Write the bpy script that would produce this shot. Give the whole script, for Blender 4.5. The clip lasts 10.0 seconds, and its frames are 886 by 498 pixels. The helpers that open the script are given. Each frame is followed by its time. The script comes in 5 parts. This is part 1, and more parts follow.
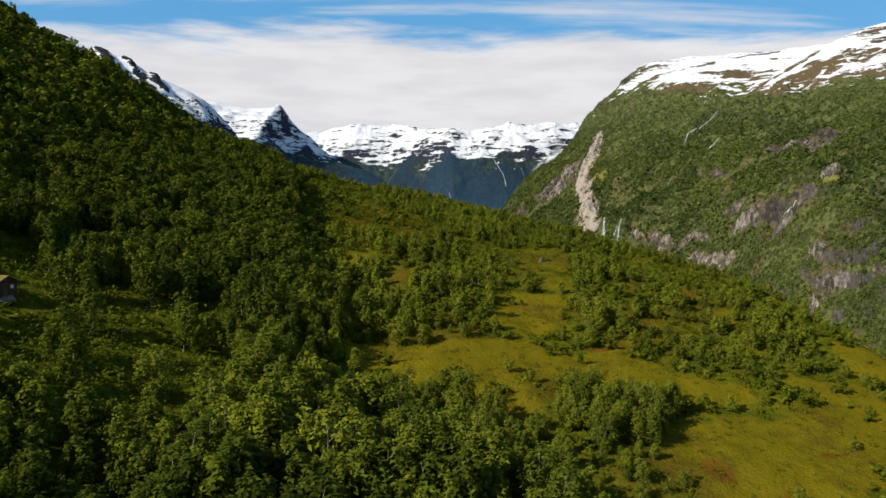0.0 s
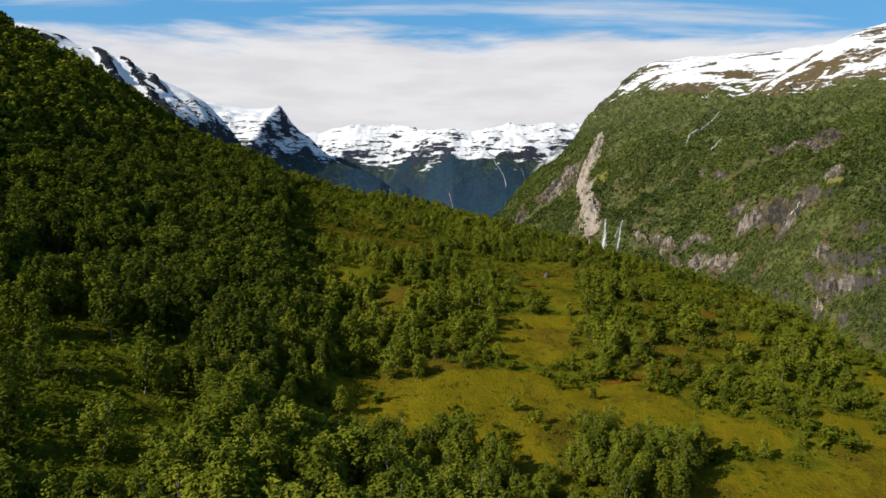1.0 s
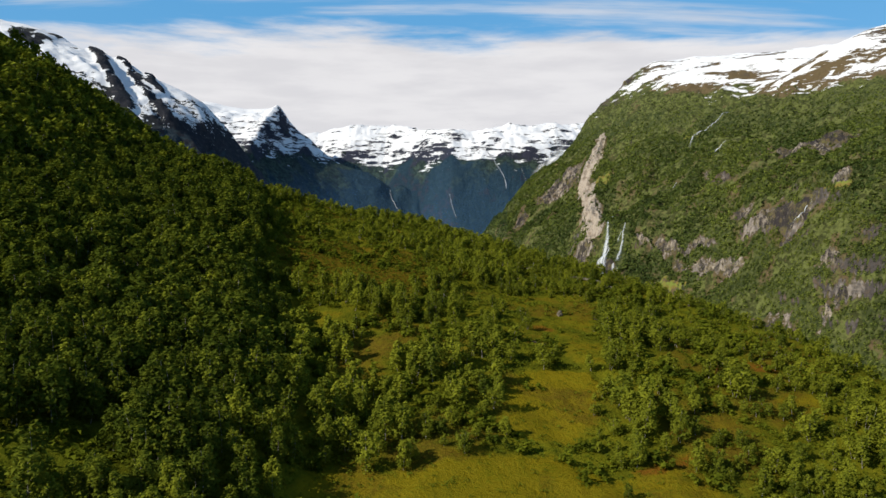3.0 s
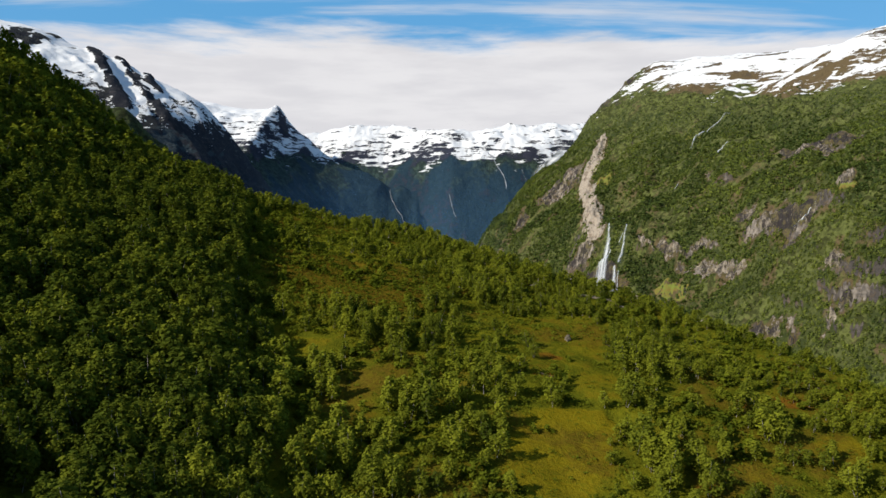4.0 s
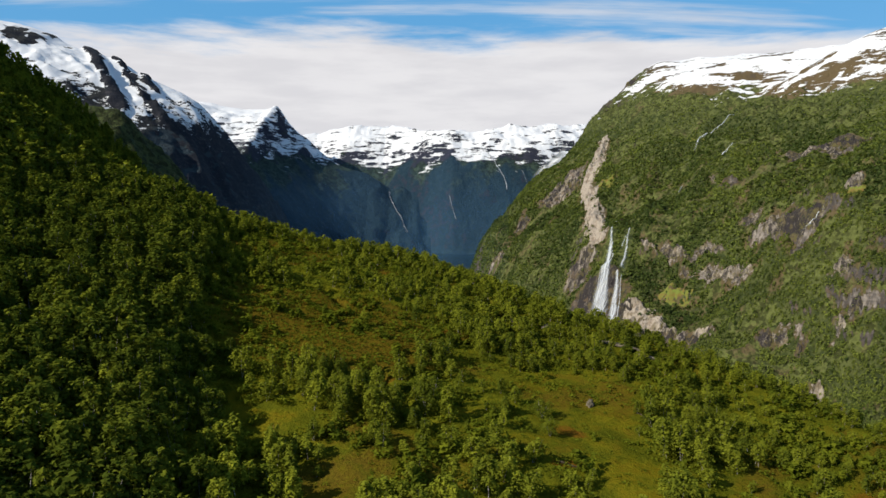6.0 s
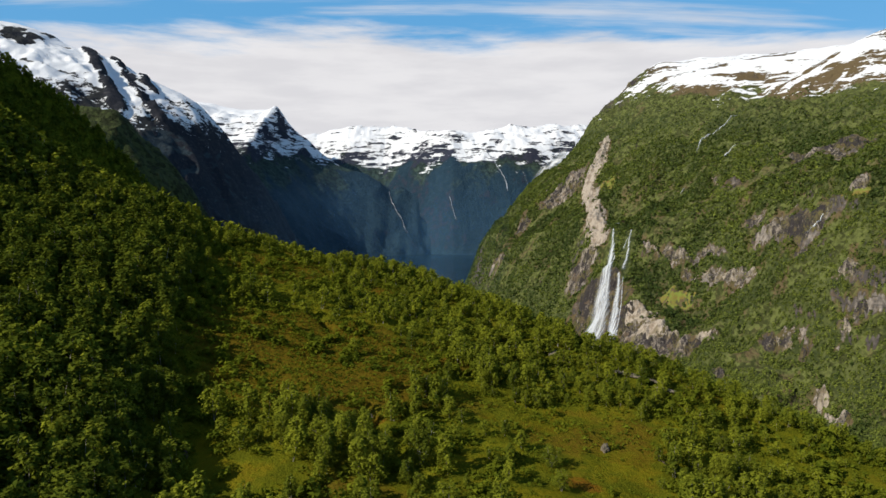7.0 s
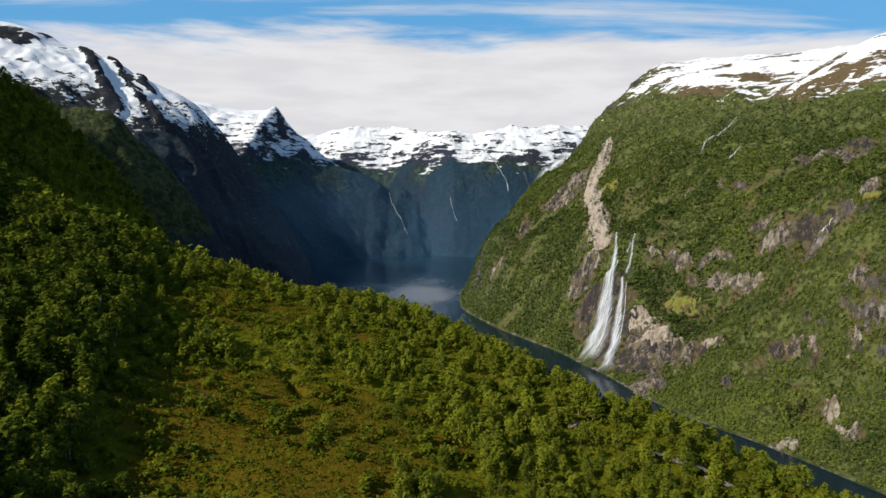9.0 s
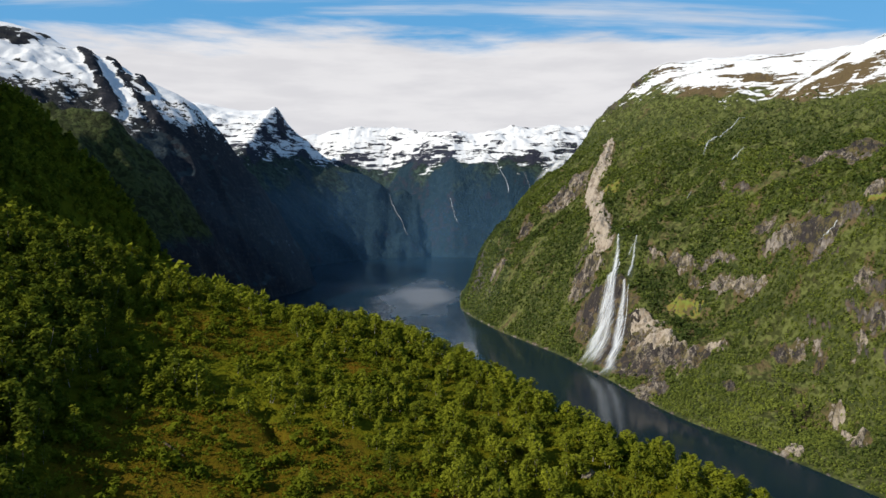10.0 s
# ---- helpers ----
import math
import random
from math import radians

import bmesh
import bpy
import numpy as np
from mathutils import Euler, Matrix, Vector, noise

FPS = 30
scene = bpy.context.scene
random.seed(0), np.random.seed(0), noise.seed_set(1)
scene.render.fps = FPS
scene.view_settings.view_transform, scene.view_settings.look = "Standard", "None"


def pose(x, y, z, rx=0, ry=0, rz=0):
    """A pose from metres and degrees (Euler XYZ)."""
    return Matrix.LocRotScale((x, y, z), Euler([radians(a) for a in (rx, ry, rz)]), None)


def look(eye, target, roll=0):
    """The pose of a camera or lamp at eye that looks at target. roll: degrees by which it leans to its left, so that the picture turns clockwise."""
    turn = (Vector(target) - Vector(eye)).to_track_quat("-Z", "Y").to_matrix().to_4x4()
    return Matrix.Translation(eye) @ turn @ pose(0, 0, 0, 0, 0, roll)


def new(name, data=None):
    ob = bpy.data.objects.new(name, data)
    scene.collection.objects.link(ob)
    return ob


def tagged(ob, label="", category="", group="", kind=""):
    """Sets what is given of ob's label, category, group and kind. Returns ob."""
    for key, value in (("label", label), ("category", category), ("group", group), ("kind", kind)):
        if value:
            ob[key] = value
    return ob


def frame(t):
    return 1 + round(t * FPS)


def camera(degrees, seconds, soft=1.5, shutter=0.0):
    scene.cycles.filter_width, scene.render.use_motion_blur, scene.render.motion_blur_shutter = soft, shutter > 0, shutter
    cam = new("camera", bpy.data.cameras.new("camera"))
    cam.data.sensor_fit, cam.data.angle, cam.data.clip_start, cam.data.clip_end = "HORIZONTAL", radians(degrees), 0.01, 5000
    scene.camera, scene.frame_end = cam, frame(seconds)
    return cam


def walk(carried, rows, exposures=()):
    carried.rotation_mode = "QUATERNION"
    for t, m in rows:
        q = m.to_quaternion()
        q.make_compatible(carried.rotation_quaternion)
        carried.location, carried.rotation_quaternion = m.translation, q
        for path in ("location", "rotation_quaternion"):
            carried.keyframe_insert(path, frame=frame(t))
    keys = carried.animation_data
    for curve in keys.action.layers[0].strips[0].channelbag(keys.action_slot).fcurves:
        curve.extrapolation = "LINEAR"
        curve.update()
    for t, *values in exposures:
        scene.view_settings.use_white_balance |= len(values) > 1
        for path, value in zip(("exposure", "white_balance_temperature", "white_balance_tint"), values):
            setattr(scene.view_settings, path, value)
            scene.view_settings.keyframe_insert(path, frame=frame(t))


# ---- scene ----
cam = camera(65.6, 10.0)
METRES, EYE, TILT, LEAN, TURN = 140.0, 300.0, -4.3, 0.0, 0.0
ROWS = [
    (0.0, 0.0, 0.0, 0.0, 0.0, 0.0, -0.0),
    (0.5, 0.0018, 0.0477, 0.0142, 0.0, 0.02, 0.02),
    (1.0, 0.0034, 0.0956, 0.0286, 0.0, 0.02, 0.01),
    (1.5, 0.0052, 0.1433, 0.043, 0.0, 0.02, 0.01),
    (2.0, 0.0069, 0.1911, 0.0575, 0.01, 0.02, -0.01),
    (2.5, 0.0085, 0.2389, 0.0718, 0.01, 0.01, -0.0),
    (4.0, 0.0135, 0.3828, 0.1151, 0.01, 0.0, -0.02),
    (4.5, 0.0151, 0.431, 0.1296, 0.01, 0.01, -0.03),
    (5.0, 0.0168, 0.4791, 0.144, 0.02, 0.01, -0.04),
    (5.5, 0.0184, 0.5271, 0.1584, 0.02, 0.01, -0.06),
    (6.0, 0.02, 0.5748, 0.1729, 0.02, 0.01, -0.07),
    (7.5, 0.0251, 0.7174, 0.2161, 0.06, 0.03, -0.1),
    (8.0, 0.0265, 0.7651, 0.2306, 0.07, 0.03, -0.12),
    (8.5, 0.0282, 0.8129, 0.245, 0.08, 0.03, -0.13),
    (9.0, 0.0297, 0.8608, 0.2594, 0.09, 0.03, -0.13),
    (9.5, 0.0313, 0.9089, 0.2739, 0.1, 0.03, -0.14),
    (10.0, 0.0328, 0.957, 0.2883, 0.12, 0.04, -0.14),
]
walk(cam, [(t, pose(0, 0, EYE, TILT, LEAN, TURN) @ pose(METRES * x, METRES * y, METRES * z, 90 + pitch, roll, yaw)) for t, x, y, z, yaw, pitch, roll in ROWS])

# ---------------------------------------------------------------- light
SUN_TO = Vector((-0.84, -0.50, 0.66)).normalized()
sun_elev = math.asin(SUN_TO.z)
sun_azim = math.atan2(SUN_TO.x, SUN_TO.y)

sun = new("sun", bpy.data.lights.new("sun", "SUN"))
sun.data.energy = 5.2
sun.data.angle = radians(0.53)
sun.data.color = (1.0, 0.93, 0.80)
sun.matrix_world = look(SUN_TO * 500, (0, 0, 0))
scene.view_settings.exposure = 0.0


class Nodes:
    """Short spelling for node trees."""

    def __init__(self, tree):
        self.tree = tree
        tree.nodes.clear()

    def add(self, kind, **props):
        n = self.tree.nodes.new(kind)
        for key, value in props.items():
            if key == "inputs":
                for k, v in value.items():
                    if hasattr(v, "is_linked"):
                        self.tree.links.new(v, n.inputs[k])
                    else:
                        n.inputs[k].default_value = v
            else:
                setattr(n, key, value)
        return n

    def math(self, op, a, b=0.0, clamp=False):
        return self.add("ShaderNodeMath", operation=op, use_clamp=clamp, inputs={0: a, 1: b}).outputs[0]

    def noise(self, vec, scale, detail=4.0, rough=0.55):
        return self.add("ShaderNodeTexNoise", inputs={"Vector": vec, "Scale": scale, "Detail": detail, "Roughness": rough}).outputs["Fac"]

    def ramp(self, fac, lo, hi, a=0.0, b=1.0):
        return self.add("ShaderNodeMapRange", interpolation_type="SMOOTHSTEP", inputs={0: fac, 1: lo, 2: hi, 3: a, 4: b}).outputs[0]

    def mix(self, fac, a, b):
        n = self.add("ShaderNodeMix", data_type="RGBA")
        for key, v in ((0, fac), (6, a), (7, b)):
            if hasattr(v, "is_linked"):
                self.tree.links.new(v, n.inputs[key])
            else:
                n.inputs[key].default_value = v if key == 0 else (*v, 1.0)
        return n.outputs[2]

    def attr(self, name):
        return self.add("ShaderNodeAttribute", attribute_name=name).outputs["Fac"]

    def scaled(self, vec, x, y, z):
        return self.add("ShaderNodeVectorMath", operation="MULTIPLY", inputs={0: vec, 1: (x, y, z)}).outputs[0]


world = bpy.data.worlds.new("sky")
scene.world = world
world.use_nodes = True
N = Nodes(world.node_tree)
sky = N.add("ShaderNodeTexSky", sky_type="NISHITA", sun_disc=False, sun_elevation=sun_elev, sun_rotation=sun_azim,
            altitude=300.0, air_density=1.0, dust_density=0.6, ozone_density=2.0)
way = N.add("ShaderNodeTexCoord").outputs["Generated"]
sep = N.add("ShaderNodeSeparateXYZ", inputs={0: way})
up = sep.outputs[2]
flat = N.add("ShaderNodeCombineXYZ", inputs={
    0: N.math("DIVIDE", sep.outputs[0], N.math("ADD", N.math("ABSOLUTE", up), 0.12)),
    1: N.math("DIVIDE", sep.outputs[1], N.math("ADD", N.math("ABSOLUTE", up), 0.12)), 2: 0.0}).outputs[0]
cirrus = N.noise(N.scaled(flat, 0.30, 1.9, 1.0), 1.6, 6.0, 0.6)
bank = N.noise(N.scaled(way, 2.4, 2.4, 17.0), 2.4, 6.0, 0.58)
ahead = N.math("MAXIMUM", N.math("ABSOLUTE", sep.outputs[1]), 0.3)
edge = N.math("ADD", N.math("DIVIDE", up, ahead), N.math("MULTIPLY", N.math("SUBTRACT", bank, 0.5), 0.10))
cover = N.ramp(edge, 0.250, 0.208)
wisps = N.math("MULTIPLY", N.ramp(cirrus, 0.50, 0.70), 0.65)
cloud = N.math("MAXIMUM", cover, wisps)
shade = N.noise(N.scaled(way, 2.4, 2.4, 13.0), 2.6, 5.0, 0.55)
white = N.mix(N.ramp(shade, 0.35, 0.65), (6.5, 6.45, 6.72), (7.4, 7.32, 7.5))
deep = N.mix(N.ramp(up, 0.24, 0.75), (0.85, 3.7, 7.2), (0.5, 1.25, 2.5))
blue = N.mix(0.72, sky.outputs[0], deep)
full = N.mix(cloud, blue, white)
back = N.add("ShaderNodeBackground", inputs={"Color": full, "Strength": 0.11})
out = N.add("ShaderNodeOutputWorld", inputs={"Surface": back.outputs[0]})


# ---------------------------------------------------------------- noise on grids
rng = np.random.default_rng(7)
PERM = rng.permutation(512)
GRAD = np.stack([np.cos(np.linspace(0, 2 * np.pi, 64, endpoint=False)), np.sin(np.linspace(0, 2 * np.pi, 64, endpoint=False))], 1)


def perlin(x, y):
    x, y = np.broadcast_arrays(np.asarray(x, float), np.asarray(y, float))
    xi, yi = np.floor(x).astype(int), np.floor(y).astype(int)
    xf, yf = x - xi, y - yi
    u, v = xf * xf * xf * (xf * (xf * 6 - 15) + 10), yf * yf * yf * (yf * (yf * 6 - 15) + 10)

    def corner(i, j):
        g = GRAD[PERM[(PERM[(xi + i) % 512] + yi + j) % 512] % 64]
        return g[..., 0] * (xf - i) + g[..., 1] * (yf - j)
    a = corner(0, 0) + u * (corner(1, 0) - corner(0, 0))
    b = corner(0, 1) + u * (corner(1, 1) - corner(0, 1))
    return (a + v * (b - a)) * 1.5


def fbm(x, y, size, octaves=5, rough=0.5, ridged=False):
    total, amp, k = 0.0, 1.0, 1.0 / size
    for o in range(octaves):
        n = perlin(x * k + 17.3 * o, y * k - 9.1 * o)
        total = total + amp * ((1 - 2 * np.abs(n)) if ridged else n)
        amp, k = amp * rough, k * 2.03
    return total


def smooth(a, b, x):
    t = np.clip((x - a) / (b - a), 0, 1)
    return t * t * (3 - 2 * t)


def curve(x, xs, ys):
    """Smooth interpolation through a short table (monotone cubic)."""
    xs, ys = np.asarray(xs, float), np.asarray(ys, float)
    d = np.diff(ys) / np.diff(xs)
    m = np.empty(len(xs))
    m[0], m[-1] = d[0], d[-1]
    m[1:-1] = np.where(d[:-1] * d[1:] > 0, 2 * d[:-1] * d[1:] / (d[:-1] + d[1:] + 1e-12), 0)
    x = np.clip(x, xs[0], xs[-1])
    i = np.clip(np.searchsorted(xs, x) - 1, 0, len(xs) - 2)
    h = xs[i + 1] - xs[i]
    t = (x - xs[i]) / h
    return ((2 * t**3 - 3 * t**2 + 1) * ys[i] + (t**3 - 2 * t**2 + t) * h * m[i]
            + (-2 * t**3 + 3 * t**2) * ys[i + 1] + (t**3 - t**2) * h * m[i + 1])


def mesh_of(name, verts, faces, material, attrs=None, smooth_faces=True):
    """A mesh from arrays: faces all of one corner count; attrs are float values per vertex."""
    verts, faces = np.asarray(verts, np.float32), np.asarray(faces, np.int32)
    me = bpy.data.meshes.new(name)
    me.vertices.add(len(verts))
    me.vertices.foreach_set("co", verts.ravel())
    k = faces.shape[1]
    me.loops.add(faces.size)
    me.loops.foreach_set("vertex_index", faces.ravel())
    me.polygons.add(len(faces))
    me.polygons.foreach_set("loop_start", np.arange(0, faces.size, k, dtype=np.int32))
    me.polygons.foreach_set("use_smooth", np.full(len(faces), smooth_faces))
    for key, values in (attrs or {}).items():
        a = me.attributes.new(key, "FLOAT", "POINT")
        a.data.foreach_set("value", np.asarray(values, np.float32).ravel())
    me.materials.append(material)
    me.update()
    me.validate()
    return me


def sheet(name, xs, ys, height, material, marks=None):
    """A height field over the lattice xs, ys; marks(x, y, z, steep) gives its surface attributes."""
    X, Y = np.meshgrid(xs, ys)
    Z = height(X, Y)
    steep = np.hypot(np.gradient(Z, xs, axis=1), np.gradient(Z, ys, axis=0))
    attrs = marks(X, Y, Z, steep) if marks else None
    n, m = len(ys), len(xs)
    idx = np.arange(n * m).reshape(n, m)
    faces = np.stack([idx[:-1, :-1], idx[:-1, 1:], idx[1:, 1:], idx[1:, :-1]], -1).reshape(-1, 4)
    me = mesh_of(name, np.stack([X, Y, Z], -1).reshape(-1, 3), faces, material, attrs)
    return new(name, me)


def steps(*stretches):
    """Lattice lines: (start, end, step) one after another."""
    parts = [np.arange(a, b, s) for a, b, s in stretches]
    return np.append(np.concatenate(parts), stretches[-1][1])


# ---------------------------------------------------------------- materials
def material(name):
    m = bpy.data.materials.new(name)
    m.use_nodes = True
    return m, Nodes(m.node_tree)


def finish(N, colour, rough=0.85, bump=None, strength=0.5, distance=1.0, spec=0.3):
    p = N.add("ShaderNodeBsdfPrincipled", inputs={"Base Color": colour, "Roughness": rough, "Specular IOR Level": spec})
    if bump is not None:
        b = N.add("ShaderNodeBump", inputs={"Strength": strength, "Distance": distance, "Height": bump})
        N.tree.links.new(b.outputs[0], p.inputs["Normal"])
    N.add("ShaderNodeOutputMaterial", inputs={"Surface": p.outputs[0]})
    return p


def mountain_material(name, forest_a, forest_b, rock_a, rock_b, heath, canopy, alp, snow=(0.74, 0.75, 0.77), drift=(0.013, 0.013, 0.034), ragged=2.3, crumb=1.5):
    """Forest, heath, bare rock and snow, by the surface's own marks; canopy is the size of a tree crown."""
    m, N = material(name)
    pos = N.add("ShaderNodeNewGeometry").outputs["Position"]
    mid = N.noise(pos, 0.03, 5.0)
    fine = N.noise(pos, 0.16, 5.0, 0.65)
    cells = N.add("ShaderNodeTexVoronoi", inputs={"Vector": pos, "Scale": 1.0 / canopy})
    crowns = cells.outputs["Distance"]
    single = N.math("SUBTRACT", N.math("MULTIPLY", cells.outputs["Color"], 1.0), 0.5)
    green = N.mix(N.ramp(N.math("ADD", N.math("ADD", N.math("MULTIPLY", mid, 0.6), N.math("MULTIPLY", fine, 0.4)), N.math("MULTIPLY", single, 0.35)), 0.35, 0.65), forest_a, forest_b)
    turf = N.mix(N.ramp(N.math("ADD", N.math("ADD", N.math("MULTIPLY", mid, 0.4), N.math("MULTIPLY", fine, 0.6)), N.math("MULTIPLY", single, 0.40)), 0.36, 0.66), tuple(0.34 * v for v in alp), alp)
    green = N.mix(N.ramp(N.math("ADD", N.attr("alp"), N.math("MULTIPLY", N.math("SUBTRACT", mid, 0.5), 0.8)), 0.25, 0.75), green, turf)
    green = N.mix(N.math("MULTIPLY", N.ramp(N.math("ADD", N.math("ADD", N.attr("heath"), N.math("MULTIPLY", N.math("SUBTRACT", mid, 0.5), 1.0)), N.math("MULTIPLY", N.math("SUBTRACT", fine, 0.5), 0.9)), 0.35, 0.75), 0.88), green, heath)
    streak = N.noise(N.scaled(pos, 0.11, 0.11, 0.022), 1.0, 7.0, 0.68)
    strata = N.noise(N.scaled(pos, 0.02, 0.02, 0.11), 1.0, 6.0, 0.65)
    tone = N.math("ADD", N.math("ADD", N.math("MULTIPLY", streak, 0.65), N.math("MULTIPLY", strata, 0.35)), N.math("MULTIPLY", N.math("SUBTRACT", N.attr("pale"), 0.45), 0.30))
    stone = N.mix(N.ramp(tone, 0.36, 0.68), rock_a, rock_b)
    stone = N.mix(N.ramp(N.math("ADD", N.math("MULTIPLY", streak, 0.5), N.math("MULTIPLY", fine, 0.5)), 0.44, 0.36), stone, (0.03, 0.028, 0.027))
    stone = N.mix(N.math("MULTIPLY", N.ramp(N.math("ADD", N.math("MULTIPLY", fine, 0.5), N.math("MULTIPLY", mid, 0.5)), 0.52, 0.62), 0.55), stone, heath)
    rough_edge = N.math("ADD", N.math("MULTIPLY", N.math("SUBTRACT", fine, 0.5), 1.3), N.math("MULTIPLY", N.math("SUBTRACT", mid, 0.5), 1.6))
    rockiness = N.ramp(N.math("ADD", N.attr("rock"), rough_edge), 0.48, 0.66)
    base = N.mix(rockiness, green, stone)
    bands = N.noise(N.scaled(pos, *drift), 1.0, 9.0, 0.68)
    crumbs = N.noise(N.scaled(pos, *[3.1 * v for v in drift]), 1.0, 7.0, 0.7)
    ragged_edge = N.math("ADD", N.math("MULTIPLY", N.math("SUBTRACT", bands, 0.5), ragged), N.math("MULTIPLY", N.math("SUBTRACT", crumbs, 0.5), crumb))
    white = N.ramp(N.math("ADD", N.attr("snow"), ragged_edge), 0.49, 0.525)
    colour = N.mix(white, base, snow)
    bump = N.math("MULTIPLY", N.math("SUBTRACT", N.math("ADD", N.math("MULTIPLY", fine, 2.0), streak), N.math("MULTIPLY", crowns, N.math("SUBTRACT", 1.0, rockiness))), N.math("SUBTRACT", 1.0, N.math("MULTIPLY", white, 0.85)))
    finish(N, colour, 0.9, bump, 0.9, canopy * 0.35, 0.15)
    return m


RIGHT = mountain_material("green_mountainside", (0.038, 0.050, 0.015), (0.092, 0.106, 0.032), (0.070, 0.062, 0.058), (0.36, 0.315, 0.27), (0.128, 0.088, 0.048), 7.0, (0.122, 0.140, 0.040), drift=(0.012, 0.012, 0.06), ragged=2.0)
# dark and bluish: haze over the shaded wall is put into the colour
LEFT = mountain_material("hazed_dark_mountainside", (0.026, 0.040, 0.050), (0.038, 0.054, 0.062), (0.020, 0.022, 0.030), (0.160, 0.146, 0.144), (0.030, 0.030, 0.030), 9.0, (0.062, 0.078, 0.024), drift=(0.020, 0.020, 0.040), ragged=2.4)
# aerial haze is put into these far colours as a dark blue tone
FAR = mountain_material("hazed_distant_mountainside", (0.011, 0.028, 0.041), (0.019, 0.040, 0.054), (0.030, 0.032, 0.050), (0.110, 0.102, 0.130), (0.034, 0.037, 0.036), 14.0, (0.052, 0.078, 0.052), drift=(0.007, 0.011, 0.045), ragged=2.2, crumb=0.8)


def ground_material():
    m, N = material("hill_turf")
    pos = N.add("ShaderNodeNewGeometry").outputs["Position"]
    big = N.noise(pos, 0.045, 4.0)
    mid = N.noise(pos, 0.22, 5.0, 0.6)
    fine = N.noise(pos, 1.6, 5.0, 0.7)
    grass = N.mix(N.ramp(mid, 0.38, 0.62), (0.084, 0.090, 0.007), (0.148, 0.142, 0.010))
    dry = N.mix(N.ramp(fine, 0.35, 0.65), (0.162, 0.126, 0.006), (0.208, 0.164, 0.010))
    russet = N.mix(N.ramp(fine, 0.35, 0.65), (0.085, 0.056, 0.008), (0.140, 0.092, 0.012))
    meadow = N.attr("meadow")
    c = N.mix(N.ramp(N.math("ADD", meadow, N.math("MULTIPLY", N.math("SUBTRACT", mid, 0.5), 1.4)), 0.35, 0.85), grass, dry)
    brown = N.math("ADD", N.math("ADD", big, N.math("MULTIPLY", mid, 0.5)), N.math("MULTIPLY", N.attr("heath"), 0.22))
    c = N.mix(N.math("MULTIPLY", N.ramp(brown, 0.74, 0.92), 0.85), c, russet)
    c = N.mix(N.math("MULTIPLY", N.attr("lush"), 0.8), c, N.mix(N.ramp(mid, 0.38, 0.62), (0.052, 0.062, 0.006), (0.100, 0.115, 0.010)))
    c = N.mix(N.ramp(N.math("ADD", N.attr("red"), N.math("MULTIPLY", N.math("SUBTRACT", fine, 0.5), 1.2)), 0.40, 0.75, 0.0, 0.8), c, N.mix(fine, (0.110, 0.040, 0.006), (0.230, 0.095, 0.014)))
    berry = N.math("MULTIPLY", N.ramp(N.math("ADD", N.math("MULTIPLY", N.attr("heath"), 0.5), mid), 0.60, 1.00), 0.75)
    c = N.mix(berry, c, N.mix(fine, (0.080, 0.055, 0.006), (0.150, 0.096, 0.009)))
    c = N.mix(N.ramp(N.math("ADD", fine, N.math("MULTIPLY", mid, 0.4)), 0.64, 0.92, 0.0, 0.6), c, (0.080, 0.100, 0.004))
    tuft = N.noise(pos, 0.55, 4.0, 0.65)
    c = N.mix(N.ramp(tuft, 0.50, 0.72, 0.0, 0.42), c, N.mix(N.attr("heath"), (0.125, 0.112, 0.005), (0.085, 0.080, 0.006)))
    bump = N.math("ADD", fine, N.math("MULTIPLY", mid, 1.5))
    finish(N, c, 0.95, bump, 0.8, 0.5, 0.0)
    return m


TURF = ground_material()


def water_material():
    m, N = material("fjord_water")
    pos = N.add("ShaderNodeNewGeometry").outputs["Position"]
    waves = N.noise(N.scaled(pos, 0.10, 0.10, 1.0), 1.0, 4.0, 0.6)
    broad = N.noise(N.scaled(pos, 0.002, 0.0035, 1.0), 1.0, 4.0)
    sheen_gap = N.add("ShaderNodeVectorMath", operation="LENGTH", inputs={0: N.scaled(N.add("ShaderNodeVectorMath", operation="SUBTRACT", inputs={0: pos, 1: (-62, 2450, 0)}).outputs[0], 1 / 165, 1 / 600, 1.0)}).outputs["Value"]
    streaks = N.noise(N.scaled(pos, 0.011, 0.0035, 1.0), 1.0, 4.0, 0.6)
    ruffle_sheen = N.ramp(N.math("ADD", N.math("ADD", sheen_gap, N.math("MULTIPLY", N.math("SUBTRACT", broad, 0.5), 0.9)), N.math("MULTIPLY", N.math("SUBTRACT", streaks, 0.5), 0.9)), 1.25, 0.1)
    ruffle_sheen = N.math("MULTIPLY", ruffle_sheen, ruffle_sheen)
    # pale base colour of the ruffled patch stands in for reflected sky
    p = finish(N, N.mix(ruffle_sheen, N.mix(broad, (0.003, 0.013, 0.024), (0.005, 0.019, 0.033)), (0.150, 0.165, 0.190)), 0.08, waves, 0.015, 1.0, 0.5)
    p.inputs["IOR"].default_value = 1.33
    N.tree.links.new(N.math("ADD", N.ramp(broad, 0.35, 0.65, 0.10, 0.22), N.math("MULTIPLY", ruffle_sheen, 0.60)), p.inputs["Roughness"])
    return m


WATER = water_material()


